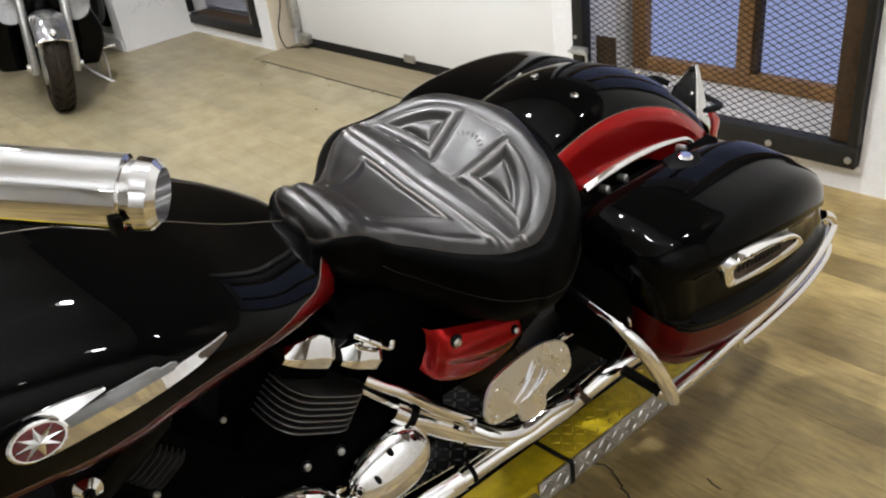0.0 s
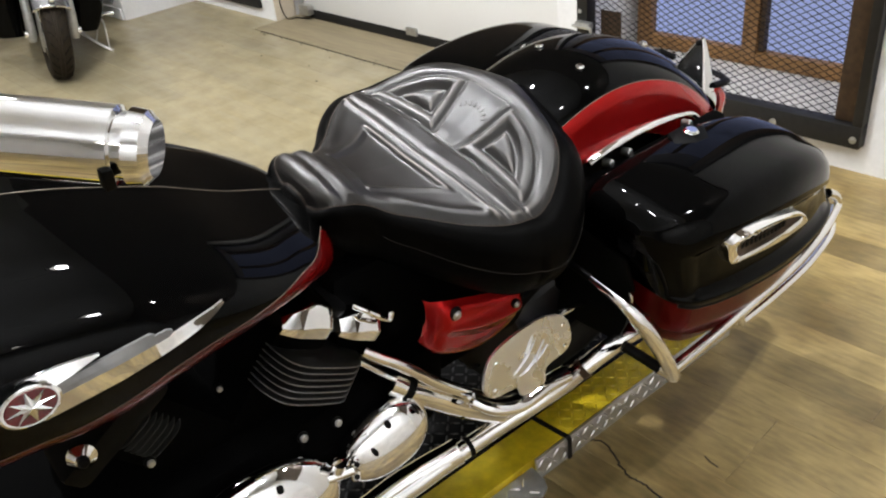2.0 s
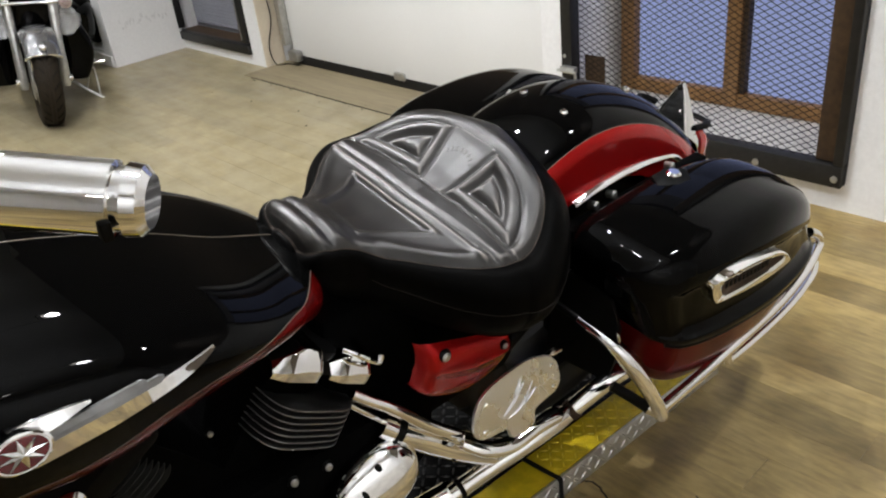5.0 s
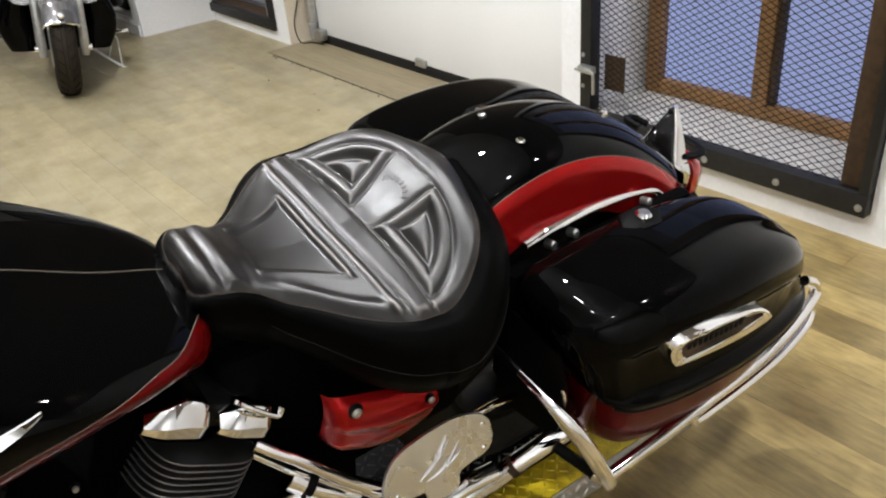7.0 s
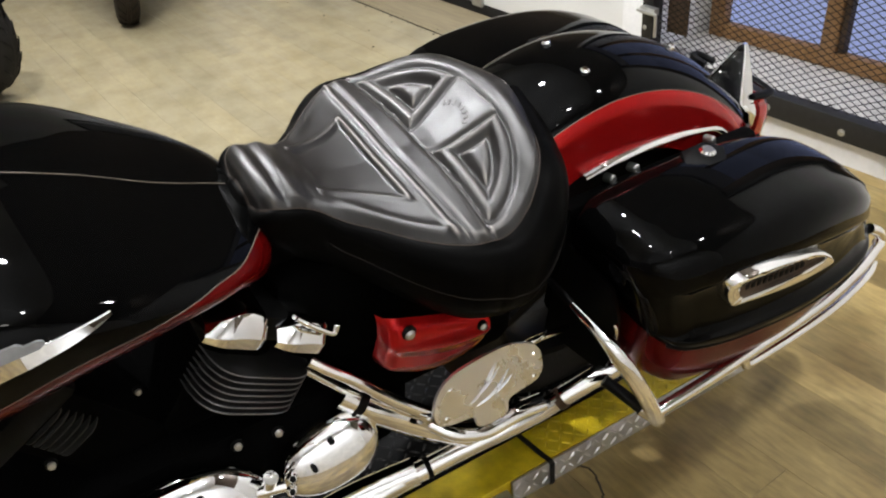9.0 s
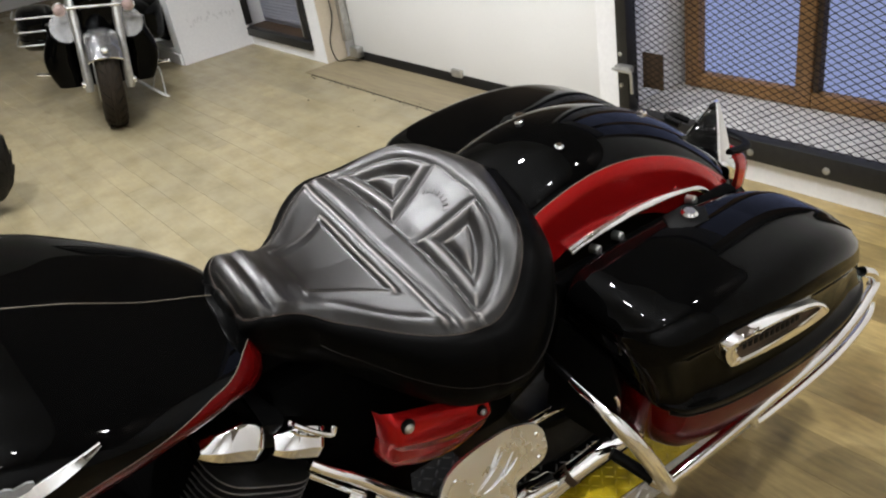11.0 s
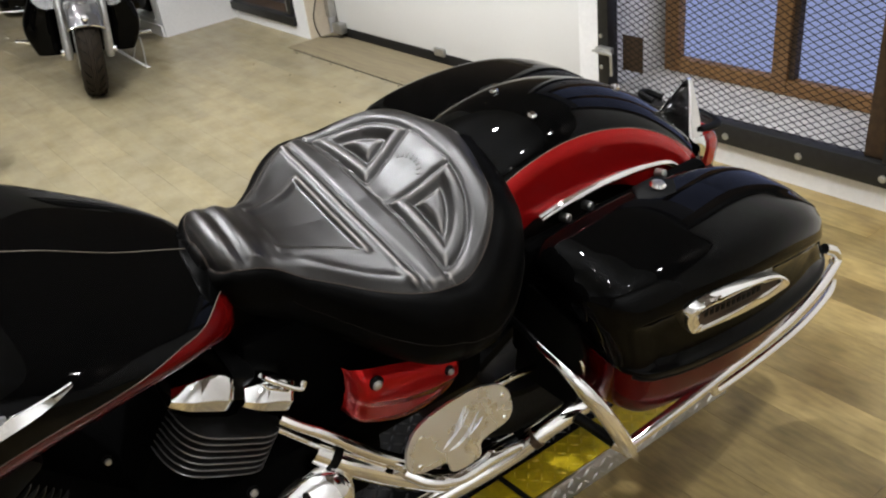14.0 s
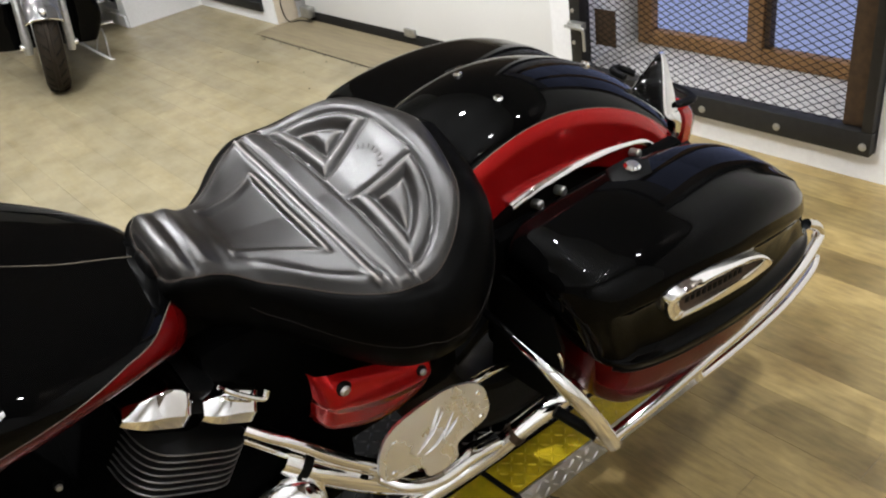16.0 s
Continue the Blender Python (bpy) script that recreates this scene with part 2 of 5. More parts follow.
def tube(bm, line, radius, sides=14, flat=1.0):
    """A round bar along a line; radius a number or a list; flat squeezes it across."""
    line = [Vector(p) for p in line]
    up = None
    rows = []
    for i, p in enumerate(line):
        d = (line[min(i + 1, len(line) - 1)] - line[max(i - 1, 0)]).normalized()
        if up is None:
            up = d.orthogonal().normalized() if abs(d.z) > 0.9 else (Vector((0, 0, 1)) - d * d.z).normalized()
        up = (up - d * up.dot(d)).normalized()
        side = d.cross(up)
        r = radius[i] if isinstance(radius, (list, tuple)) else radius
        rows.append([p + (up * math.sin(2 * math.pi * k / sides) * flat + side * math.cos(2 * math.pi * k / sides)) * r for k in range(sides)])
    return rings(bm, rows)


def disc(bm, centre, axis, radius, depth, sides=20, bevel=0.15):
    """A short round plug from centre along axis, with a soft front edge."""
    c, a = Vector(centre), Vector(axis).normalized()
    b = radius * bevel
    return tube(bm, [c, c + a * (depth - b), c + a * depth], [radius, radius, radius - b], sides)


def bolt(bm, centre, axis, r=0.007, h=0.005):
    c, a = Vector(centre), Vector(axis).normalized()
    tube(bm, [c - a * 0.002, c + a * h * 0.5], [r * 1.5, r * 1.5], 14)
    tube(bm, [c + a * h * 0.4, c + a * h, c + a * h * 1.25], [r, r, r * 0.6], 12)
    return bm


def curve_at(table, x):
    """Smooth reading of a table of (x, value)."""
    if x <= table[0][0]:
        return table[0][1]
    for i in range(len(table) - 1):
        (x0, y0), (x1, y1) = table[i], table[i + 1]
        if x <= x1:
            ya = table[i - 1] if i else (2 * x0 - x1, 2 * y0 - y1)
            yb = table[i + 2] if i + 2 < len(table) else (2 * x1 - x0, 2 * y1 - y0)
            h = x1 - x0
            m0 = ((y1 - ya[1]) / (x1 - ya[0])) * h
            m1 = ((yb[1] - y0) / (yb[0] - x0)) * h
            t = (x - x0) / h
            return (2 * t ** 3 - 3 * t * t + 1) * y0 + (t ** 3 - 2 * t * t + t) * m0 + (-2 * t ** 3 + 3 * t * t) * y1 + (t ** 3 - t * t) * m1
    return table[-1][1]


def power(c, n):
    return math.copysign(abs(c) ** (2.0 / n), c)


# ---- room ----
WALL_Y = 1.91
DOOR_Y = 2.06


def structure(name, bm, mat, label, category="wall"):
    return tagged(finish(name, bm, mat, smooth=False), label, category, kind="structure")


structure("floor", boxed(-9, 5, -6, 3.2, -0.12, -0.004), FLOOR_BASE, "dark underlay below the wooden plank floor", "floor")
structure("ceiling", boxed(-9, 5, -6, 3.2, CEILING, CEILING + 0.1), CEIL_PAINT, "plain off-white ceiling over the showroom", "ceiling")
structure("wall_west", boxed(-9.1, -9, -6, 3.2, 0, CEILING), WHITE_WALL, "plain white painted wall at the far side")
structure("wall_east", boxed(3.4, 3.5, -6, 3.2, 1.25, CEILING), WHITE_WALL, "plain white painted wall above the added lower wall")
# unseen facing, added and kept white for reflections in the chrome
structure("trim_reflected_wall", boxed(3.39, 3.5, -6, 3.2, 0, 1.25), EAST_LOWER, "unseen white lower wall, added for the chrome to reflect", "trim")
structure("wall_south", boxed(-9, 3.5, -6.1, -6, 0, CEILING), WHITE_WALL, "plain wall behind the parked motorcycles")


def north_wall():
    bm = bmesh.new()
    y0, y1 = WALL_Y, WALL_Y + 0.42
    box(bm, -0.135, 3.4, y0, y1, 0, CEILING)
    box(bm, -1.275, -0.135, y0, y1, 0, 0.09)
    box(bm, -1.275, -0.135, y0, y1, 2.1, CEILING)
    box(bm, -1.40, -1.275, y0, y1, 0, CEILING)
    box(bm, -3.60, -1.40, y0 + 0.0, y1, 2.6, CEILING)
    # two unseen dark sheets, added so that seat and black paint reflect dark
    structure("trim_dark_over_door", boxed(-3.73, -1.36, y0 - 0.012, y0 - 0.002, 1.0, CEILING), BROWN_WALL, "unseen dark brown sheet before the upper roller door, added for dark reflections", "trim")
    structure("trim_dark_upper", boxed(-1.36, 3.4, y0 - 0.012, y0 - 0.002, 2.13, CEILING), BROWN_WALL, "unseen dark brown boarding above the caged window, added for dark reflections", "trim")
    structure("wall_north", bm, WHITE_WALL, "white painted wall round the caged window")
    bm = bmesh.new()
    box(bm, -3.73, -3.60, y0, y1, 0, CEILING)
    box(bm, -4.66, -3.73, y0, y1, 0, 0.06)
    box(bm, -4.66, -3.73, y0, y1, 2.1, CEILING)
    box(bm, -9, -4.66, y0, y1, 0, CEILING)
    structure("wall_pier", bm, WHITE_WALL, "white painted pier beside the roller door")
    structure("trim_reveal", boxed(-3.598, -3.592, WALL_Y + 0.003, DOOR_Y - 0.01, 0, 2.6), CREAM_WALL, "cream painted side of the door opening", "trim")


north_wall()


def roller_door():
    door = thing("door_1", "cream white sectional roller door, shut, with steel fittings", "door", kind="structure")
    x0, x1 = -3.50, -1.41
    for k in range(5):
        part("panel", boxed(x0, x1, DOOR_Y, DOOR_Y + 0.045, 0.055 + 0.53 * k, 0.055 + 0.53 * k + 0.525, 0.004), DOOR_PAINT, door)
    part("bottom_seal", boxed(x0, x1, DOOR_Y - 0.004, DOOR_Y + 0.04, 0.0, 0.055, 0.006), RUBBER, door, "black rubber bottom seal")
    part("track", boxed(-3.535, -3.495, DOOR_Y - 0.05, DOOR_Y - 0.004, 0.12, 2.6, 0.003), GALVANISED, door, "galvanised steel guide track")
    for z in (0.13, 0.60, 1.13):
        part("bracket", boxed(-2.55, -2.47, DOOR_Y - 0.018, DOOR_Y - 0.001, z - 0.085, z - 0.045, 0.003), GALVANISED, door, "small steel door bracket")
    part("corner_bracket", boxed(-3.49, -3.40, DOOR_Y - 0.05, DOOR_Y - 0.004, 0.03, 0.09, 0.004), GALVANISED, door, "galvanised bottom corner bracket")
    part("end_cap", boxed(-1.445, -1.405, DOOR_Y - 0.03, DOOR_Y - 0.004, 0.0, 0.35, 0.003), GALVANISED, door, "grey steel edge trim")


roller_door()
# ---- caged window ----


def cage_window():
    win = thing("window_1", "wooden window behind a dark steel mesh cage", "window", kind="structure")
    x0, x1, z0, z1 = -1.272, -0.138, 0.093, 2.06
    y = WALL_Y
    fw = 0.032
    part("cage_frame", boxed(x0, x1, y - 0.035, y + 0.02, z0, z0 + 0.075, 0.003), STEEL_FRAME, win, "dark steel bottom rail with bolts")
    part("cage_frame", boxed(x1 - fw, x1, y - 0.036, y + 0.02, z0 + 0.077, z1, 0.003), STEEL_FRAME, win)
    part("cage_frame", boxed(x0, x0 + 0.05, y - 0.036, y + 0.02, z0 + 0.077, z1, 0.003), STEEL_FRAME, win)
    part("cage_frame", boxed(x0, x1, y - 0.035, y + 0.02, z1 + 0.002, z1 + 0.06, 0.003), STEEL_FRAME, win)
    part("inner_post", boxed(x1 - fw - 0.068, x1 - fw - 0.002, y - 0.01, y + 0.03, z0 + 0.077, z1, 0.003), RUST_STEEL, win, "rusty brown steel angle")
    # expanded mesh
    bm = bmesh.new()
    cw, ch = 0.041, 0.0225
    xa, xb, za, zb = x0 + 0.05, x1 - fw - 0.066, z0 + 0.075, 1.35
    nx, nz = int((xb - xa) / cw), int((zb - za) / ch)
    for j in range(nz):
        za_j = za + j * ch
        for i in range(nx):
            for sx, sz in ((0, 1), (1, 0)):
                p = Vector((xa + i * cw, y + 0.005, za_j + (0 if sz else ch)))
                q = Vector((xa + (i + 1) * cw, y + 0.005, za_j + (ch if sz else 0)))
                d = (q - p).normalized()
                n = Vector((-d.z, 0, d.x)) * 0.0013
                dep = Vector((0, 0.0006, 0))
                v = [bm.verts.new(w) for w in (p + n - dep, p - n - dep, q - n - dep, q + n - dep, p + n + dep, p - n + dep, q - n + dep, q + n + dep)]
                for f in ((0, 1, 2, 3), (0, 3, 7, 4), (1, 5, 6, 2)):
                    bm.faces.new([v[k] for k in f])
    mesh = finish("mesh_sheet", bm, MESH_STEEL, win, "black expanded steel mesh", smooth=False)
    tagged(mesh, kind="stuff")
    # window behind
    yb = 2.25
    for i, (xp0, xp1) in enumerate(((-1.232, -1.165), (-0.757, -0.695), (-0.225, -0.165))):
        part("wooden_post", boxed(xp0, xp1, yb - 0.03, yb + 0.05, 0.16, 2.1, 0.006), WOOD, win, "brown varnished wooden post")
    part("wooden_rail", boxed(-1.165, -0.757, yb - 0.028, yb + 0.05, 0.16, 0.215, 0.005), WOOD, win)
    part("wooden_rail", boxed(-0.695, -0.225, yb - 0.028, yb + 0.05, 0.16, 0.215, 0.005), WOOD, win)
    part("dark_strip", boxed(-0.693, -0.672, yb - 0.02, yb + 0.03, 0.217, 2.1, 0.003), RUST_STEEL, win, "narrow dark strip beside the window post")
    part("window_sill", boxed(x0 + 0.002, x1 - 0.002, y + 0.022, yb + 0.05, 0.091, 0.158, 0.004), SILL_STONE, win, "dusty grey stone window sill")
    for xa_, xb_ in ((-1.163, -0.759), (-0.670, -0.227)):
        part("pane", boxed(xa_, xb_, yb + 0.01, yb + 0.016, 0.217, 2.1), PANE_GLOW, win, "frosted pane with bluish daylight behind")
    bm = bmesh.new()
    for x in (-0.16, -0.43, -0.70, -0.98):
        bolt(bm, (x, y - 0.035, z0 + 0.03), (0, -1, 0), 0.008, 0.006)
    part("frame_bolts", bm, GALVANISED, win)


cage_window()


def lugs(x0, x1, y0, y1, z, pitch=0.0225, upright=False):
    """Raised lozenges of a tread plate, turned this way and that."""
    bm = bmesh.new()
    nx, ny = max(1, int((x1 - x0) / pitch)), int((y1 - y0) / pitch)
    for i in range(nx):
        for j in range(ny):
            c = Vector((x0 + (i + 0.5) * (x1 - x0) / nx, y0 + (j + 0.5) * pitch, 0))
            a = radians(45 if (i + j) % 2 else -45)
            d, n = Vector((math.cos(a), math.sin(a), 0)) * 0.52 * pitch, Vector((-math.sin(a), math.cos(a), 0)) * 0.115 * pitch
            ring = [c + d, c + d * 0.5 + n, c - d * 0.5 + n, c - d, c - d * 0.5 - n, c + d * 0.5 - n]
            top = [c + d * 0.6, c - d * 0.6]
            place = (lambda p, h: Vector((h, p.y, p.x))) if upright else (lambda p, h: Vector((p.x, p.y, h)))
            v = [bm.verts.new(place(p, z)) for p in ring] + [bm.verts.new(place(p, z + 0.0026)) for p in top]
            for f in ((0, 1, 6), (1, 2, 7, 6), (2, 3, 7), (3, 4, 7), (4, 5, 6, 7), (5, 0, 6)):
                bm.faces.new([v[k] for k in f])
    return bm


def lift():
    m = pose(-0.068, 0.245, 0, 0, 0, -4.0)
    table = thing("lift_table", "low motorcycle lift with black, yellow and bare tread plate", "lift", m=m)
    deck = part("deck", boxed(-0.66, -0.09, -2.2, 0.66, 0.0, 0.058, 0.002), LIFT_BLACK, table, "black tread plate deck")
    part("deck_tread", lugs(-0.40, -0.092, -1.0, 0.65, 0.058), WORN_LUG, deck)
    edge = part("edge_strip", boxed(-0.088, 0.0, -2.2, 0.66, 0.0, 0.06, 0.003), LIFT_YELLOW, table, "yellow painted tread plate edge")
    part("edge_tread", lugs(-0.085, -0.003, 0.085, 0.65, 0.06, 0.0185), LIFT_YELLOW, edge)
    side = part("side_plate", boxed(0.002, 0.008, -0.02, 0.66, 0.0, 0.061, 0.002), LIFT_STEEL, table, "bare tread plate side")
    part("side_tread", lugs(0.004, 0.058, -0.02, 0.65, 0.008, upright=True), LIFT_STEEL, side)
    # fold-out wing with a rounded corner
    outline = [(0.004, -0.9), (0.004, -0.03), (0.045, -0.035), (0.062, -0.045), (0.072, -0.065), (0.076, -0.10), (0.076, -0.9)]
    wing = part("wing_plate", rings(bmesh.new(), [[(x, y, z) for x, y in outline] for z in (0.040, 0.047)]), LIFT_STEEL, table, "bare tread plate wing with a rounded corner")
    part("wing_tread", lugs(0.006, 0.072, -0.85, -0.06, 0.047), LIFT_STEEL, wing)
    part("wing_foot", boxed(0.02, 0.06, -0.5, -0.3, 0.0, 0.04), DARK_METAL, table)
    strap = [(-0.10, 0.062, 0.0605), (-0.09, 0.063, 0.0625), (-0.01, 0.071, 0.0628), (0.006, 0.074, 0.0635), (0.0125, 0.075, 0.058), (0.0125, 0.075, 0.0)]
    bm = bmesh.new()
    rows = [[Vector((x, y - 0.006, z)), Vector((x, y + 0.006, z)), Vector((x - 0.001, y + 0.006, z - 0.0015)), Vector((x - 0.001, y - 0.006, z - 0.0015))] for x, y, z in strap]
    part("strap", rings(bm, rows), RUBBER, table, "black strap over the lift edge")


lift()

# ---- the motorcycle ----
BIKE_M = Matrix.Translation((-0.3089, 0.0087, 0.06)) @ pose(0, 0, 0, 0, 0, -3.5) @ pose(0, 0, 0, 0, 10.5, 0)
BIKE = thing("motorcycle", "black and red touring motorcycle with much chrome leaning on its stand", "motorcycle", m=BIKE_M)

TANK_HW = [(-0.85, 0.17), (-0.70, 0.215), (-0.56, 0.232), (-0.34, 0.222), (-0.25, 0.195), (-0.18, 0.155), (-0.14, 0.115), (-0.118, 0.06)]
TANK_TOP = [(-0.85, 0.97), (-0.70, 0.965), (-0.48, 0.92), (-0.33, 0.862), (-0.235, 0.812), (-0.14, 0.772), (-0.118, 0.752)]
TANK_BOT = [(-0.85, 0.745), (-0.572, 0.735), (-0.52, 0.727), (-0.468, 0.727), (-0.416, 0.737), (-0.348, 0.748), (-0.275, 0.748), (-0.205, 0.734), (-0.145, 0.705), (-0.118, 0.71)]
BAND = [(-0.85, 0.783), (-0.567, 0.767), (-0.524, 0.763), (-0.469, 0.769), (-0.422, 0.780), (-0.358, 0.789), (-0.293, 0.790), (-0.235, 0.781), (-0.185, 0.767), (-0.15, 0.761), (-0.13, 0.754), (-0.118, 0.745)]


def far_lift(u):
    """Raises the far side of the bodywork to fit its outline to the camera's view."""
    return 0.09 * max(0.0, -u)


def tank_point(v, a):
    hw, t, b = curve_at(TANK_HW, v), curve_at(TANK_TOP, v), curve_at(TANK_BOT, v)
    rear = max(0.0, min(1.0, (v + 0.42) / 0.2))
    mid = b + (0.56 - 0.16 * rear) * (t - b)
    s = math.sin(a)
    if s >= 0:
        u = hw * power(math.cos(a), 2.5 - 0.35 * rear)
        return Vector((u, v, mid + (t - mid) * power(s, 2.0 - 0.1 * rear) + far_lift(u)))
    u = hw * (power(math.cos(a), 24.0) - math.copysign(0.045, math.cos(a)) * s * s)
    return Vector((u, v, mid - (mid - b) * power(-s, 1.6) + far_lift(u)))


def tank():
    def angle_of(v):
        lo, hi = -1.5, 1.5
        target = curve_at(BAND, v)
        for _ in range(40):
            m_ = (lo + hi) / 2
            if tank_point(v, m_).z < target:
                lo = m_
            else:
                hi = m_
        return lo
    vs = [-0.85 + 0.732 * k / 70 for k in range(71)]
    upper, lower, under = [], {1: [], -1: []}, []
    for v in vs:
        a = angle_of(v)
        upper.append([tank_point(v, a + (math.pi - 2 * a) * k / 60) for k in range(61)])
        for s in (1, -1):
            row = [tank_point(v, a - (1.5 + a) * k / 24) for k in range(25)]
            lower[s].append([Vector((s * p.x, p.y, p.z)) for p in row])
        under.append([tank_point(v, -1.5 - (math.pi - 3.0) * k / 16) for k in range(17)])
    part("tank", rings(bmesh.new(), upper, closed=False, cap0=False, cap1=False), BLACK_PAINT, BIKE, "gloss black fuel tank")
    for s in (1, -1):
        part("tank_band", rings(bmesh.new(), lower[s], closed=False, cap0=False, cap1=False), SHADED_RED, BIKE, "red lower band of the tank, darkened for shade")
    part("tank_floor", rings(bmesh.new(), under, closed=False, cap0=False, cap1=False), BLACK_PLASTIC, BIKE)
    for k in (0, 60):
        part("pinstripe", tube(bmesh.new(), [r[k] for r in upper[:-1]], 0.0007, 8), GOLD_LINE, BIKE, "gold pinstripe")
    part("pinstripe", tube(bmesh.new(), [tank_point(v, math.pi / 2) for v in vs[:-3]], 0.0008, 8), GOLD_LINE, BIKE, "thin pale seam along the tank")


tank()

SEAT_U = 0.018
SEAT_REAR = 0.290
SEAT_HW = [(-0.136, 0.030), (-0.133, 0.052), (-0.126, 0.065), (-0.11, 0.073), (-0.085, 0.0735), (-0.06, 0.078), (-0.04, 0.091), (-0.02, 0.108), (0.0, 0.126), (0.038, 0.166), (0.07, 0.193), (0.10, 0.209), (0.13, 0.212)]
SEAT_TOP = [(-0.136, 0.782), (-0.131, 0.797), (-0.118, 0.806), (-0.105, 0.803), (-0.085, 0.796), (-0.065, 0.786), (-0.03, 0.768), (0.03, 0.754), (0.10, 0.751), (0.15, 0.755), (0.19, 0.774), (0.23, 0.800), (0.26, 0.811), (0.29, 0.806)]
SEAT_LOW = [(-0.16, 0.745), (-0.10, 0.690), (-0.05, 0.652), (0.0, 0.630), (0.06, 0.612), (0.15, 0.600), (0.33, 0.60)]
SEAT_CROWN = [(-0.136, 0.022), (-0.06, 0.020), (0.0, 0.014), (0.10, 0.014), (0.17, 0.024), (0.29, 0.026)]
PANEL_EDGE = [(-0.14, 0.050), (-0.045, 0.047), (-0.02, 0.055), (0.02, 0.072), (0.062, 0.101), (0.075, 0.115)]
PAD = [(-0.002, -0.003), (0.0, -0.0042), (0.005, 0.0015), (0.011, 0.0052), (0.017, 0.0040), (0.023, -0.0022), (0.027, -0.0046), (0.031, 0.0005), (0.037, 0.0046), (0.045, 0.0052), (0.2, 0.0052)]


def seat_half(v):
    """Half the width inside the seam: a narrow nose, then a round bucket."""
    if v < 0.13:
        return curve_at(SEAT_HW, v)
    return 0.212 * math.sqrt(max(0.0, 1 - ((v - 0.13) / (SEAT_REAR - 0.13)) ** 2)) + 0.001


def puff(d, a, w):
    """A stuffed panel's edge: a groove at d = 0, full height from w on."""
    if d < 0:
        return 0.0
    t = min(d / w, 1.0)
    return a * (1 - (1 - t) ** 2)


def ridge(d, a, w):
    return a * math.exp(-(d / w) ** 2)


def relief(u, v):
    """Height of the upholstery over the plain saddle form."""
    au = abs(u)
    front, rear = 0.096, 0.138 - 0.25 * au * au
    hw = seat_half(v)
    edge_gap = hw - au
    if v >= rear:
        arc = (abs(u / 0.192) ** 2.4 + abs((v - 0.10) / 0.141) ** 2.4) ** (1 / 2.4)
        d = min(v - rear - 0.004, (1 - arc) * 0.15, (au - 0.030 - 0.24 * (v - 0.145)) * 0.97)
        if d > 0:
            return curve_at(PAD, d)
        if arc > 1:
            return puff((arc - 1) * 0.15, 0.0050, 0.010) - 0.0025
        return puff(-d, 0.0042, 0.010) - 0.0035
    if v >= front:
        return puff(min(v - front, rear - v), 0.0062, 0.011) - 0.0035
    edge = curve_at(PANEL_EDGE, v)
    h = ridge(v - 0.0815, 0.0050, 0.0048) - ridge(v - 0.0920, 0.0022, 0.0035)
    inside = min(max((edge - au) / 0.010, 0.0), 1.0)
    h += ridge(v - 0.0615, 0.0052, 0.0042) * min(1.0, max(0.0, (edge + 0.010 - au) / 0.012))
    h -= 0.0032 * inside * min(1.0, max(0.0, (0.060 - v) / 0.006)) * min(1.0, max(0.0, (v + 0.046) / 0.008))
    if -0.046 < v < 0.062:
        h += ridge(au - edge - 0.004, 0.0020, 0.006)
    if v < -0.030:
        h += ridge(v + 0.083, 0.0034, 0.0095) - ridge(v + 0.1000, 0.0036, 0.0060) - ridge(v + 0.0640, 0.0018, 0.0080)
    if v > -0.05:
        # soft roll along the thigh edge
        h += ridge(edge_gap - 0.020, 0.0042, 0.014) * min(1.0, (v + 0.05) / 0.04)
    return h


def seat_relief(u, v):
    e = 0.0018
    total = 2 * relief(u, v)
    for du, dv in ((e, 0), (-e, 0), (0, e), (0, -e)):
        total += relief(u + du, v + dv)
    return total / 6


def seat_point(q, v):
    hw = seat_half(v)
    aq = abs(q)
    gap = hw * (1 - aq)
    fade = min(1.0, gap / 0.010)
    lip = 0.006 * (1 - min(1.0, gap / 0.016)) ** 2
    w = curve_at(SEAT_TOP, v) - curve_at(SEAT_CROWN, v) * min(1.0, hw / 0.10) * aq ** 2.2 - lip
    u = hw * q * (1.015 if q < 0 else 1.0)
    return Vector((SEAT_U + u, v, w + far_lift(u) + seat_relief(hw * q, v) * fade))


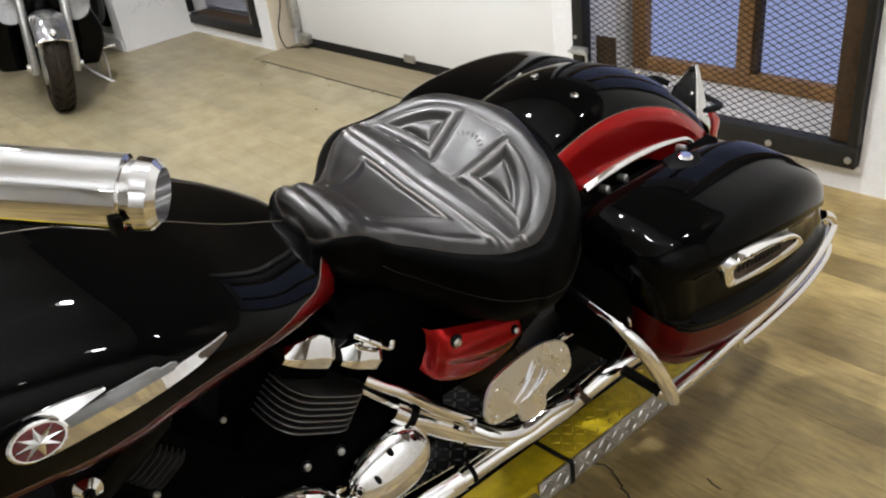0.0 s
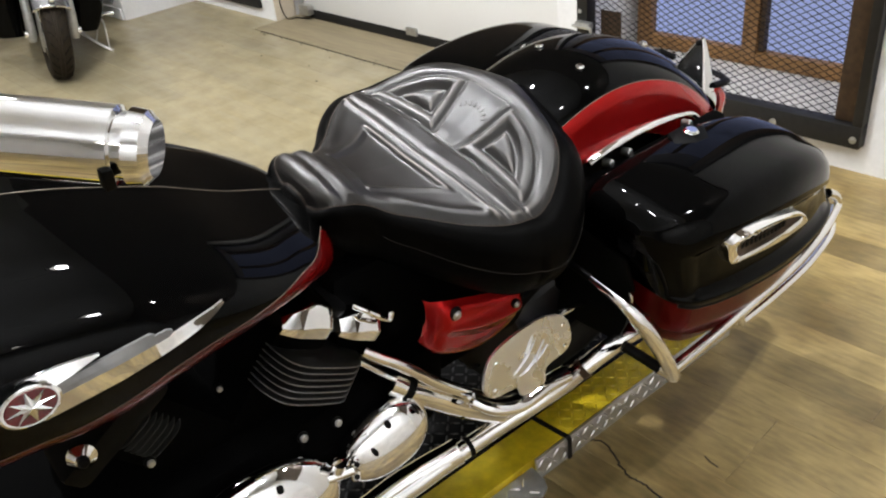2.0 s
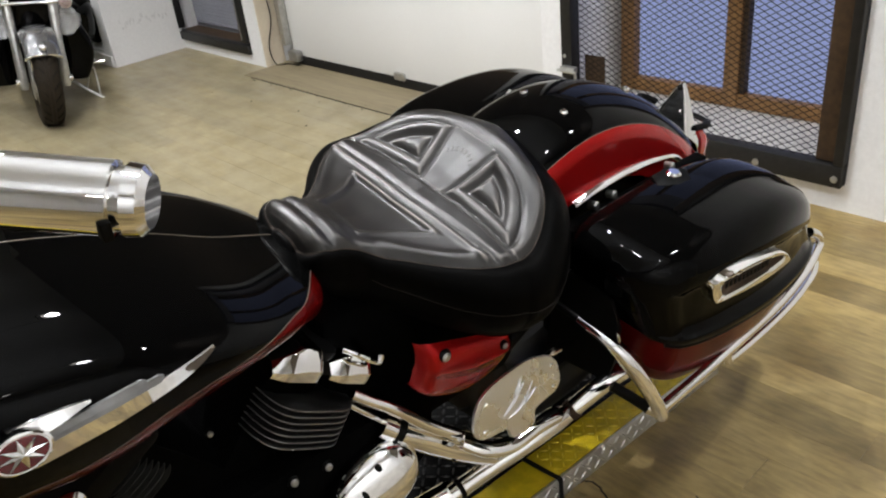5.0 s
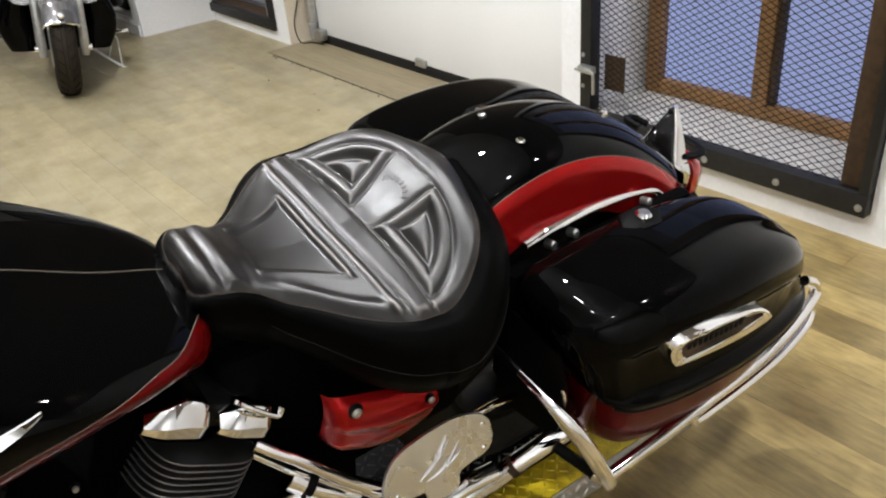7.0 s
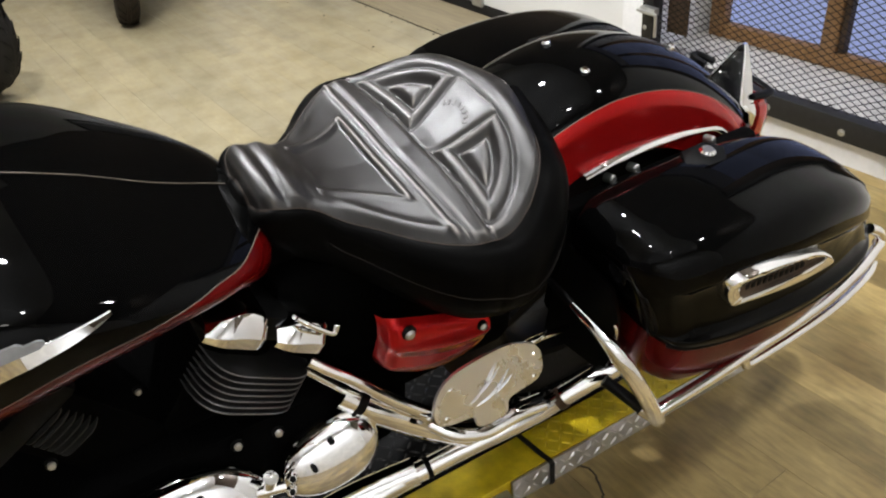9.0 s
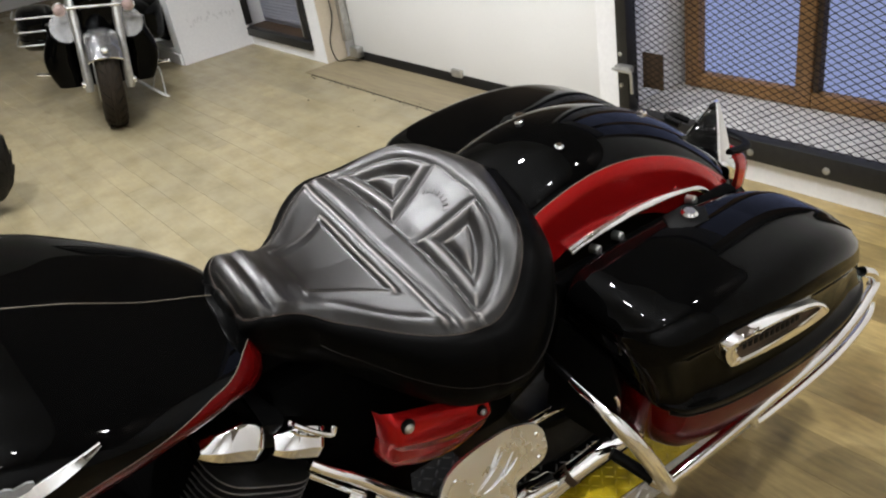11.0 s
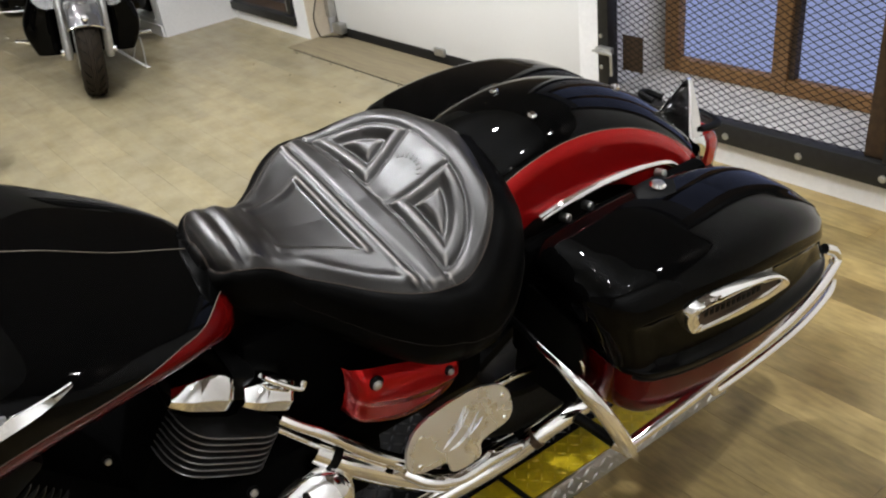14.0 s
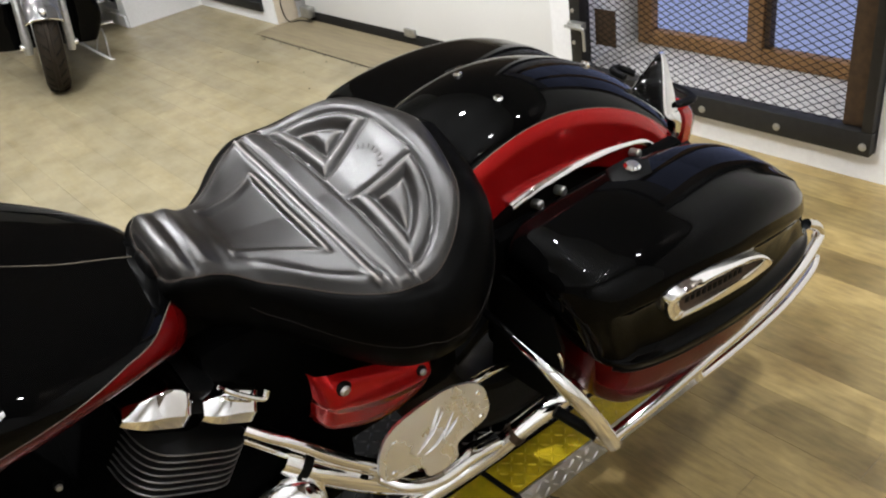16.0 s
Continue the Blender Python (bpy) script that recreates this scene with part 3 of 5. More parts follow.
def seat():
    n, rows_n = 190, 270
    vs = []
    for k in range(rows_n + 1):
        f = k / rows_n
        ease = 0.5 - 0.5 * math.cos(math.pi * f)
        vs.append(-0.136 + (SEAT_REAR + 0.136) * (0.72 * f + 0.28 * ease))
    rows = [[seat_point(-1 + 2 * k / n, v) for k in range(n + 1)] for v in vs]
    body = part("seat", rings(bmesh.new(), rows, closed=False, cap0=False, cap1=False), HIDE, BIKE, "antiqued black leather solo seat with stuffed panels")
    # sides: swept out and down from the seam, right round the seat
    loop = [r[-1] for r in rows] + list(reversed(rows[-1]))[8:-8:8] + [r[0] for r in reversed(rows)] + rows[0][8:-8:8]
    loop = loop[::2]
    m_ = len(loop)
    side = []
    for i, p in enumerate(loop):
        d = loop[(i + 2) % m_] - loop[(i - 2) % m_]
        out = Vector((d.y, -d.x, 0)).normalized()
        if out.dot(Vector((p.x - SEAT_U, p.y - max(-0.05, min(0.13, p.y)) + 0.0001 * (1 if p.y > 0 else -1), 0))) < 0:
            out = -out
        rear = max(0.0, min(1.0, (p.y - 0.02) / 0.14))
        wide = 0.012 + 0.026 * rear + 0.010 * max(0.0, min(1.0, (p.y + 0.05) / 0.07))
        low = curve_at(SEAT_LOW, p.y)
        row = [p, p + out * 0.0010 + Vector((0, 0, -0.0016))]
        for j in range(1, 13):
            a = math.pi / 2 * j / 12
            row.append(p + out * (0.001 + wide * math.sin(a)) + Vector((0, 0, -0.0016 - wide * 1.25 * (1 - math.cos(a)))))
        top_w = row[-1].z
        for j in range(1, 9):
            f = j / 8
            row.append(p + out * (0.001 + wide - 0.020 * f * f + 0.004 * math.sin(math.pi * f)) + Vector((0, 0, top_w - p.z - max(0.01, top_w - low) * f)))
        side.append(row)
    side.append([v.copy() for v in side[0]])
    part("seat_side", rings(bmesh.new(), side, closed=False, cap0=False, cap1=False), LEATHER, body, "plain black leather seat side")
    part("thread", tube(bmesh.new(), [r[1] + Vector((0, 0, 0.0006)) for r in side], 0.0010, 6), THREAD, body, "brown thread round the seat")
    part("thread", tube(bmesh.new(), [r[15] for r in side if r[0].y > -0.05 and r[0].x > SEAT_U], 0.0005, 6), DARK_THREAD, body, "brown thread low on the seat side")
    # arc of small stamped bars, too faint to read
    for k in range(8):
        a = radians(35 + 110 * k / 7)
        u, v = 0.034 * math.cos(a), 0.186 + 0.026 * math.sin(a)
        p = seat_point(u / seat_half(v), v)
        bar = boxed(-0.0020, 0.0020, -0.0042, 0.0042, -0.001, 0.0006, 0.0003, Matrix.Translation(p) @ pose(0, 0, 0, 30, 0, 0) @ pose(0, 0, 0, 0, 0, math.degrees(a) - 90))
        part("stamped_bar", bar, STAMP, body)


STAMP = material("stamped_leather", (0.035, 0.03, 0.027), 0.5)
seat()

FENDER_TOP = [(0.20, 0.70), (0.28, 0.765), (0.36, 0.797), (0.45, 0.810), (0.55, 0.797), (0.66, 0.755), (0.76, 0.690), (0.84, 0.615), (0.90, 0.53)]


def fender():
    """Rear mudguard: black crown, red flanks."""
    line = [Vector((0, v, w)) for v, w in ((0.18 + 0.74 * k / 60, curve_at(FENDER_TOP, 0.18 + 0.74 * k / 60)) for k in range(61))]
    crown, flank = [], {1: [], -1: []}
    stripe = {1: [], -1: []}
    for i, p in enumerate(line):
        d = (line[min(i + 1, 60)] - line[max(i - 1, 0)]).normalized()
        nrm = Vector((0, -d.z, d.y))
        def at(u, drop):
            return p + Vector((u, 0, 0)) - nrm * drop
        prof = lambda a: at(0.118 * math.sin(a), 0.062 * (1 - math.cos(a)))
        ab = 1.12
        crown.append([prof(-ab + 2 * ab * k / 30) for k in range(31)])
        for s in (1, -1):
            row = [prof(s * (ab + (math.pi / 2 - ab) * k / 8)) for k in range(9)]
            row += [at(s * (0.118 + 0.004 * k / 8), 0.062 + 0.072 * k / 8) for k in range(1, 9)]
            flank[s].append(row)
            stripe[s].append(row[0])
    part("rear_mudguard", rings(bmesh.new(), crown, closed=False, cap0=False, cap1=False), BLACK_PAINT, BIKE, "gloss black rear mudguard crown")
    for s in (1, -1):
        part("mudguard_flank", rings(bmesh.new(), flank[s], closed=False, cap0=False, cap1=False), RED_PAINT, BIKE, "red painted mudguard side")
        part("pinstripe", tube(bmesh.new(), stripe[s], 0.0008, 8), GOLD_LINE, BIKE, "gold pinstripe")


fender()

BAG_IN = [(0.32, 0.150), (0.40, 0.148), (0.75, 0.16), (0.96, 0.20)]
BAG_OUT = [(0.32, 0.368), (0.36, 0.384), (0.45, 0.400), (0.60, 0.410), (0.72, 0.404), (0.85, 0.380), (0.93, 0.345), (0.96, 0.32)]
BAG_TOP = [(0.32, 0.664), (0.36, 0.672), (0.45, 0.682), (0.58, 0.682), (0.70, 0.668), (0.80, 0.636), (0.88, 0.588), (0.93, 0.545), (0.96, 0.51)]
BAG_SPLIT = [(0.32, 0.508), (0.40, 0.500), (0.60, 0.482), (0.80, 0.463), (0.96, 0.448)]
BAG_BOT = [(0.32, 0.375), (0.40, 0.360), (0.60, 0.358), (0.80, 0.375), (0.96, 0.42)]


def bag_end(v):
    """0 at the very ends of the lid, 1 where its full section stands: rounds the ends."""
    a = min(1.0, max(0.0, (v - 0.322) / 0.055))
    b = min(1.0, max(0.0, (0.958 - v) / 0.075))
    return math.sqrt(1 - (1 - a) ** 2), math.sqrt(1 - (1 - b) ** 2)


def lid_ring(v):
    """Section of a lid: upright inner wall, nearly flat top, soft shoulder, side with a hollow round the badge, lip."""
    ui, uo = curve_at(BAG_IN, v), curve_at(BAG_OUT, v)
    t, sp = curve_at(BAG_TOP, v), curve_at(BAG_SPLIT, v)
    ea, eb = bag_end(v)
    h = (t - sp) * (0.78 + 0.22 * ea) * (0.55 + 0.45 * eb)
    wid = uo - ui
    ui += wid * 0.10 * (1 - ea) + wid * 0.30 * (1 - eb)
    uo -= wid * 0.13 * (1 - ea) + wid * 0.16 * (1 - eb)
    k = min(1.0, (uo - ui) / 0.22)
    hollow = 0.010 * min(1.0, max(0.0, (v - 0.345) / 0.05)) * min(1.0, max(0.0, (0.93 - v) / 0.10))
    hi = 0.62 - 0.10 * max(0.0, min(1.0, (v - 0.6) / 0.3))
    prof = [(ui, 0.0), (ui - 0.001, 0.45), (ui + 0.004, 0.80), (ui + 0.022, 0.955), (ui + 0.055 * k, 0.997), (ui + 0.10 * k, 1.0), (uo - 0.10 * k, 0.975), (uo - 0.066 * k, 0.945), (uo - 0.046, 0.885), (uo - 0.032, 0.79), (uo - 0.021, hi + 0.03), (uo - 0.019 - hollow * 0.55, hi - 0.03), (uo - 0.016 - hollow, hi - 0.14), (uo - 0.010 - hollow * 0.9, 0.22), (uo - 0.004 - hollow * 0.4, 0.105), (uo + 0.002, 0.075), (uo + 0.004, 0.045), (uo + 0.003, 0.0)]
    return smooth_line([(u, 0, sp + h * q) for u, q in prof], 4), sp, h


def lid_side(v, w):
    """Where the outer side of the lid lies at height w."""
    ring, sp, h = lid_ring(v)
    outer = [p for p in ring if p.x > (curve_at(BAG_IN, v) + curve_at(BAG_OUT, v)) / 2 + 0.03]
    return min(outer, key=lambda p: abs(p.z - w)).x


def saddlebag(s):
    bag = part("saddlebag", bmesh.new(), SHADED_RED, BIKE, "hard saddlebag with black lid and shade-darkened red tub")
    lid, tub = [], []
    for k in range(85):
        f = k / 84
        v = 0.322 + 0.636 * (0.45 * f + 0.55 * (0.5 - 0.5 * math.cos(math.pi * f)))
        ring, sp, h = lid_ring(v)
        b = curve_at(BAG_BOT, v)
        ui, uo = ring[0].x, ring[-1].x
        mid = (ui + uo) / 2
        rake = 0.040 * max(0.0, 1 - (v - 0.322) / 0.16)
        lid.append([Vector((s * p.x, v + rake * (1 - (p.z - sp) / h), p.z)) for p in ring])
        tub.append([Vector((s * (mid + ((uo - ui) / 2 - 0.010) * power(math.cos(a), 5.0) - 0.006 * math.sin(a) ** 2), 0.340 + (v - 0.322) * 0.955 + rake * (0.6 + 0.8 * math.sin(a)), sp - (sp - b) * power(math.sin(a), 5.0))) for a in (math.pi * j / 40 for j in range(41))])
    bm = rings(bmesh.new(), tub, closed=True)
    bmesh.ops.recalc_face_normals(bm, faces=bm.faces)
    bm.to_mesh(bag.data)
    bm.free()
    bag.data.polygons.foreach_set("use_smooth", [True] * len(bag.data.polygons))
    bag.data.set_sharp_from_angle(angle=radians(38))
    part("lid", rings(bmesh.new(), lid, closed=True), BLACK_PAINT, bag, "gloss black lid")
    part("lid_seal", tube(bmesh.new(), [r[-1] + Vector((s * -0.003, 0, -0.004)) for r in lid[4:-12]], 0.004, 8), BLACK_PLASTIC, bag, "black rubber lid seal")
    # lock on its six-sided pad
    pad = [(0.040, 0.0), (0.017, 0.027), (-0.028, 0.027), (-0.050, 0.003), (-0.031, -0.026), (0.018, -0.027)]
    c = Vector((s * 0.197, 0.575, 0.6805))
    part("lock_pad", rings(bmesh.new(), [[c + Vector((s * q * g, p * g, z)) for p, q in pad] for g, z in ((1.0, -0.004), (1.0, 0.0015), (0.94, 0.003))]), BLACK_PLASTIC, bag, "six-sided black lock pad")
    part("lock_knob", disc(bmesh.new(), c, (0, 0, 1), 0.014, 0.012, 20, 0.3), CHROME, bag, "chrome lock knob")
    # badge: a half-moon chrome bow round a dark plate
    low = [(0.468, 0.560), (0.50, 0.556), (0.56, 0.549), (0.62, 0.542), (0.68, 0.536), (0.722, 0.533)]
    top = [(0.700, 0.557), (0.66, 0.583), (0.61, 0.604), (0.56, 0.616), (0.51, 0.621), (0.475, 0.620), (0.455, 0.612), (0.452, 0.598), (0.458, 0.575)]
    def stand(v, w, out):
        return Vector((s * (max(lid_side(v, w), lid_side(v, 0.56) - 0.004) + out), v, w))
    line = [(p.x, p.y) for p in smooth_line([(v, w, 0) for v, w in low + top + low[:1]], 5)[:-1]]
    cv, cw = 0.575, 0.575
    def ring_at(g, out, drop=0.0):
        return [stand(cv + (v - cv) * g, cw + (w - cw) * g + drop, out) for v, w in line]
    def inner_ring(out):
        """Inside the bow: wide at the top edge, thin below."""
        return [stand(cv + 0.004 + (v - cv) * 0.80, cw - 0.004 + (w - cw) * 0.46, out) for v, w in line]
    bow = [ring_at(1.0, -0.012), ring_at(1.0, 0.008), ring_at(0.985, 0.0135), ring_at(0.95, 0.0155), [(p + q) / 2 + Vector((s * 0.0005, 0, 0)) for p, q in zip(ring_at(0.95, 0.0155), inner_ring(0.012))], inner_ring(0.0115), inner_ring(0.004)]
    part("badge_bow", rings(bmesh.new(), bow, cap0=False, cap1=False), CHROME, bag, "half-moon chrome badge surround")
    plate = inner_ring(0.0055)
    part("badge_plate", rings(bmesh.new(), [plate, [p + Vector((s * 0.001, 0, 0)) for p in plate]]), RUST_STEEL, bag, "dark bronze badge plate")
    for k in range(11):
        v0 = 0.498 + 0.0125 * k
        w0 = 0.577 - 0.09 * (v0 - 0.485)
        bar = boxed(-0.0008, 0.0008, 0, 0.0075, 0, 0.009, 0)
        bmesh.ops.transform(bar, matrix=Matrix.Translation(stand(v0, w0, 0.0075)) @ pose(0, 0, 0, -5, s * -12, 0), verts=bar.verts)
        part("letter_bar", bar, DARK_METAL, bag)
    return bag


saddlebag(1)
saddlebag(-1).location = (0, -0.026, 0.018)

# lids need a mudguard stay, rails and lamps between them


def chrome_bar(name, points, radius, label="", mat=None, per=8, flat=1.0):
    return part(name, tube(bmesh.new(), smooth_line(points, per), radius, 16, flat), mat or CHROME, BIKE, label)


def rail_set(s):
    chrome_bar("bag_rail", [(s * 0.400, 0.352, 0.384), (s * 0.400, 0.47, 0.391), (s * 0.397, 0.60, 0.398), (s * 0.391, 0.75, 0.405), (s * 0.374, 0.88, 0.414), (s * 0.355, 0.955, 0.415), (s * 0.344, 0.987, 0.416), (s * 0.338, 0.975, 0.440), (s * 0.332, 0.945, 0.458)], 0.0105, "chrome saddlebag rail")
    chrome_bar("bag_loop", [(s * 0.397, 0.560, 0.396), (s * 0.400, 0.566, 0.372), (s * 0.400, 0.585, 0.362), (s * 0.398, 0.70, 0.362), (s * 0.388, 0.83, 0.360), (s * 0.366, 0.95, 0.357), (s * 0.349, 0.992, 0.362), (s * 0.342, 0.990, 0.39), (s * 0.340, 0.984, 0.412)], 0.0085, "chrome lower bag loop")
    chrome_bar("guard_root", [(s * 0.14, 0.292, 0.522), (s * 0.20, 0.286, 0.530), (s * 0.247, 0.282, 0.533)], 0.0062, "black root of the guard bar", BLACK_PLASTIC)
    chrome_bar("bag_guard", [(s * 0.246, 0.282, 0.533), (s * 0.31, 0.285, 0.524), (s * 0.345, 0.298, 0.498), (s * 0.372, 0.318, 0.456), (s * 0.392, 0.338, 0.410), (s * 0.401, 0.358, 0.366)], [0.0060 + 0.0078 * min(1, k / 16) for k in range(41)], "chrome bag guard bar")
    chrome_bar("guard_stay", [(s * 0.322, 0.306, 0.413), (s * 0.35, 0.322, 0.399), (s * 0.382, 0.340, 0.382)], 0.010, "dark steel guard stay", DARK_METAL)
    bm = bmesh.new()
    disc(bm, (s * 0.380, 0.340, 0.384), (s * 0.8, 0.5, -0.3), 0.014, 0.022, 12)
    part("stay_bolt", bm, CHROME, BIKE, "chrome stay bolt")
    # flat strip beside the mudguard
    strip = smooth_line([(s * 0.128, 0.375, 0.668), (s * 0.126, 0.44, 0.676), (s * 0.120, 0.55, 0.672), (s * 0.112, 0.65, 0.655), (s * 0.112, 0.70, 0.640), (s * 0.116, 0.735, 0.610), (s * 0.12, 0.755, 0.57)], 8)
    part("mudguard_strip", tube(bmesh.new(), strip, 0.0115, 12, 0.6), CHROME, BIKE, "flat chrome strip along the mudguard")
    bm = bmesh.new()
    box(bm, 0.128, 0.16, 0.33, 0.76, 0.40, 0.640, 0.01)
    if s < 0:
        bmesh.ops.transform(bm, matrix=Matrix.Diagonal((-1, 1, 1, 1)), verts=bm.verts)
    part("bag_mount", bm, PITCH_BLACK, BIKE, "black saddlebag mount")
    # added sheet, keeps the front of the tub dark
    rows = [[(s * u, v + d, w) for u, v, w in ((0.15, 0.326, 0.36), (0.15, 0.334, 0.57), (0.270, 0.336, 0.56), (0.297, 0.337, 0.51), (0.299, 0.338, 0.47), (0.296, 0.340, 0.42), (0.285, 0.342, 0.37))] for d in (0.0, 0.006)]
    part("tub_front_sheet", rings(bmesh.new(), rows), BLACK_PLASTIC, BIKE, "added black sheet that hides the saddlebag's red front")
    part("shield_clip", tube(bmesh.new(), smooth_line([(s * 0.296, 0.331, 0.508), (s * 0.302, 0.333, 0.496), (s * 0.302, 0.336, 0.478)], 5), 0.005, 10, 0.6), CHROME, BIKE, "small chrome clip")
    for v, w in ((0.43, 0.645), (0.48, 0.648), (0.66, 0.640)):
        bm = bmesh.new()
        disc(bm, (s * 0.126, v, w), (s * 1, 0.15, 0.25), 0.008, 0.018, 14, 0.3)
        part("mount_bolt", bm, GALVANISED, BIKE)


for s in (1, -1):
    rail_set(s)


def fender_fittings():
    for u, v in ((0.048, 0.421), (-0.048, 0.421)):
        w = curve_at(FENDER_TOP, v) - 0.062 * (1 - math.cos(math.asin(abs(u) / 0.118)))
        bm = bmesh.new()
        disc(bm, (u, v, w - 0.002), (u * 4, -0.1, 1), 0.0075, 0.008, 16, 0.4)
        part("mudguard_bolt", bm, CHROME, BIKE, "chrome dome bolt")
    bm = bmesh.new()
    disc(bm, (0, 0.663, 0.752), (0, 0.45, 1), 0.009, 0.009, 16, 0.4)
    part("mudguard_bolt", bm, CHROME, BIKE, "chrome dome bolt")
    # chrome catch where the mudguard dives below the seat
    w0 = curve_at(FENDER_TOP, 0.335) - 0.008
    part("mudguard_catch", disc(bmesh.new(), (0.045, 0.333, w0 - 0.012), (0.25, -0.55, 1), 0.008, 0.012, 24, 0.5), CHROME, BIKE, "round chrome catch on the mudguard")
    # tail lamp with its fin
    rows = []
    for k in range(13):
        f = k / 12
        half, thick = 0.048 * (1 - f) ** 0.85 + 0.003, 0.024 * (1 - 0.80 * f)
        c = Vector((0, 0.868 + 0.006 * f, 0.600 + 0.106 * f))
        rows.append([c + Vector((half * power(math.cos(a), 6.0), thick * power(math.sin(a), 6.0), 0)) for a in (2 * math.pi * j / 28 for j in range(28))])
    part("tail_fin", rings(bmesh.new(), rows), CHROME, BIKE, "pointed chrome fin on the tail lamp")
    part("fin_tip", disc(bmesh.new(), (0, 0.866, 0.696), (0, -0.8, 0.5), 0.006, 0.008, 14, 0.4), DARK_METAL, BIKE)
    rows = []
    for k in range(17):
        f = k / 16
        r = 0.058 * math.sin(math.pi * (0.15 + 0.42 * f))
        rows.append([Vector((r * power(math.cos(a), 3), 0.838 + 0.066 * f, 0.572 - 0.022 * f + 0.85 * r * power(math.sin(a), 3))) for a in (2 * math.pi * j / 28 for j in range(28))])
    housing = part("tail_housing", rings(bmesh.new(), rows), CHROME, BIKE, "rounded chrome tail lamp housing")
    part("housing_slot", box(bmesh.new(), 0.040, 0.060, 0.868, 0.892, 0.522, 0.552, 0.004), BLACK_PLASTIC, housing)
    rows = []
    for k in range(12):
        f = k / 11
        r = 0.062 * math.sqrt(max(0.02, 1 - f ** 3))
        rows.append([Vector((r * power(math.cos(a), 3.5), 0.902 + 0.062 * f, 0.540 - 0.012 * f + 1.0 * r * power(math.sin(a), 3.5))) for a in (2 * math.pi * j / 28 for j in range(28))])
    part("tail_lens", rings(bmesh.new(), rows), RED_LENS, BIKE, "red tail lamp lens")
    part("plate_bracket", tube(bmesh.new(), smooth_line([(0.046, 0.880, 0.612), (0.050, 0.915, 0.608), (0.036, 0.944, 0.602), (0.0, 0.952, 0.600), (-0.036, 0.944, 0.602), (-0.050, 0.915, 0.608), (-0.046, 0.880, 0.612)], 6), 0.010, 10, 0.6), BLACK_PLASTIC, BIKE, "black plate lamp hoop")
    part("plate_bracket", tube(bmesh.new(), smooth_line([(-0.05, 0.84, 0.645), (-0.08, 0.835, 0.650), (-0.085, 0.86, 0.645), (-0.06, 0.88, 0.635)], 6), 0.007, 8), BLACK_PLASTIC, BIKE)
    # lower mudguard end
    bm = bmesh.new()
    line = smooth_line([(0, 0.835, 0.62), (0, 0.875, 0.55), (0, 0.895, 0.46), (0, 0.90, 0.38)], 6)
    rows = []
    for p in line:
        rows.append([p + Vector((0.118 * math.sin(a), -0.06 * (1 - math.cos(a)), 0)) for a in (-1.5 + 3.0 * j / 20 for j in range(21))])
    part("mudguard_tail", rings(bm, rows, closed=False, cap0=False, cap1=False), BLACK_PAINT, BIKE, "black lower end of the mudguard")


fender_fittings()


def wheel(parent, centre, radius, width, rim_mat, label, tyre_mat=None):
    """A tyre with grooved tread, a rim and a hub, turning about x."""
    c = Vector(centre)
    hub = part("wheel", disc(bmesh.new(), c - Vector((width * 0.4, 0, 0)), (1, 0, 0), radius * 0.2, width * 0.8, 24), rim_mat, parent, label)
    prof = [(-0.36, 0.62), (-0.5, 0.72), (-0.52, 0.84), (-0.46, 0.93), (-0.30, 0.985), (-0.1, 1.0), (-0.085, 0.985), (-0.07, 1.0), (0.07, 1.0), (0.085, 0.985), (0.1, 1.0), (0.30, 0.985), (0.46, 0.93), (0.52, 0.84), (0.5, 0.72), (0.36, 0.62)]
    rows = []
    for k in range(65):
        a = 2 * math.pi * k / 64
        rows.append([c + Vector((x * width, radius * r * math.sin(a), radius * r * math.cos(a))) for x, r in prof])
    part("tyre", rings(bmesh.new(), rows, closed=False, cap0=False, cap1=False), tyre_mat or RUBBER, hub, "black grooved rubber tyre")
    rows = []
    for k in range(49):
        a = 2 * math.pi * k / 48
        rows.append([c + Vector((x * width, radius * r * math.sin(a), radius * r * math.cos(a))) for x, r in ((-0.4, 0.66), (-0.36, 0.60), (-0.15, 0.56), (0.15, 0.56), (0.36, 0.60), (0.4, 0.66))])
    part("rim", rings(bmesh.new(), rows, closed=False, cap0=False, cap1=False), rim_mat, hub)
    for k in range(5):
        a = 2 * math.pi * k / 5 + 0.3
        d = Vector((0, math.sin(a), math.cos(a)))
        part("spoke", tube(bmesh.new(), [c + d * radius * 0.15, c + d * radius * 0.58], [0.022, 0.016], 8), rim_mat, hub)
    # slanted tread cuts
    bm = bmesh.new()
    n = 26
    for k in range(n):
        for s in (1, -1):
            a = 2 * math.pi * (k + 0.25 * s) / n
            pts = []
            for j in range(5):
                f = j / 4
                aa = a + 0.16 * f
                x, r = 0.13 + 0.30 * f, 1.0 + 0.002 - 0.07 * max(0, f - 0.3) ** 1.5
                pts.append(c + Vector((s * x * width, radius * r * math.sin(aa), radius * r * math.cos(aa))))
            tube(bm, pts, 0.003, 5)
    tagged(part("tread_cut", bm, BLACK_PLASTIC, hub), kind="stuff")
    return hub


wheel(BIKE, (0, 0.50, 0.325), 0.325, 0.15, DARK_METAL, "rear wheel with black tyre")


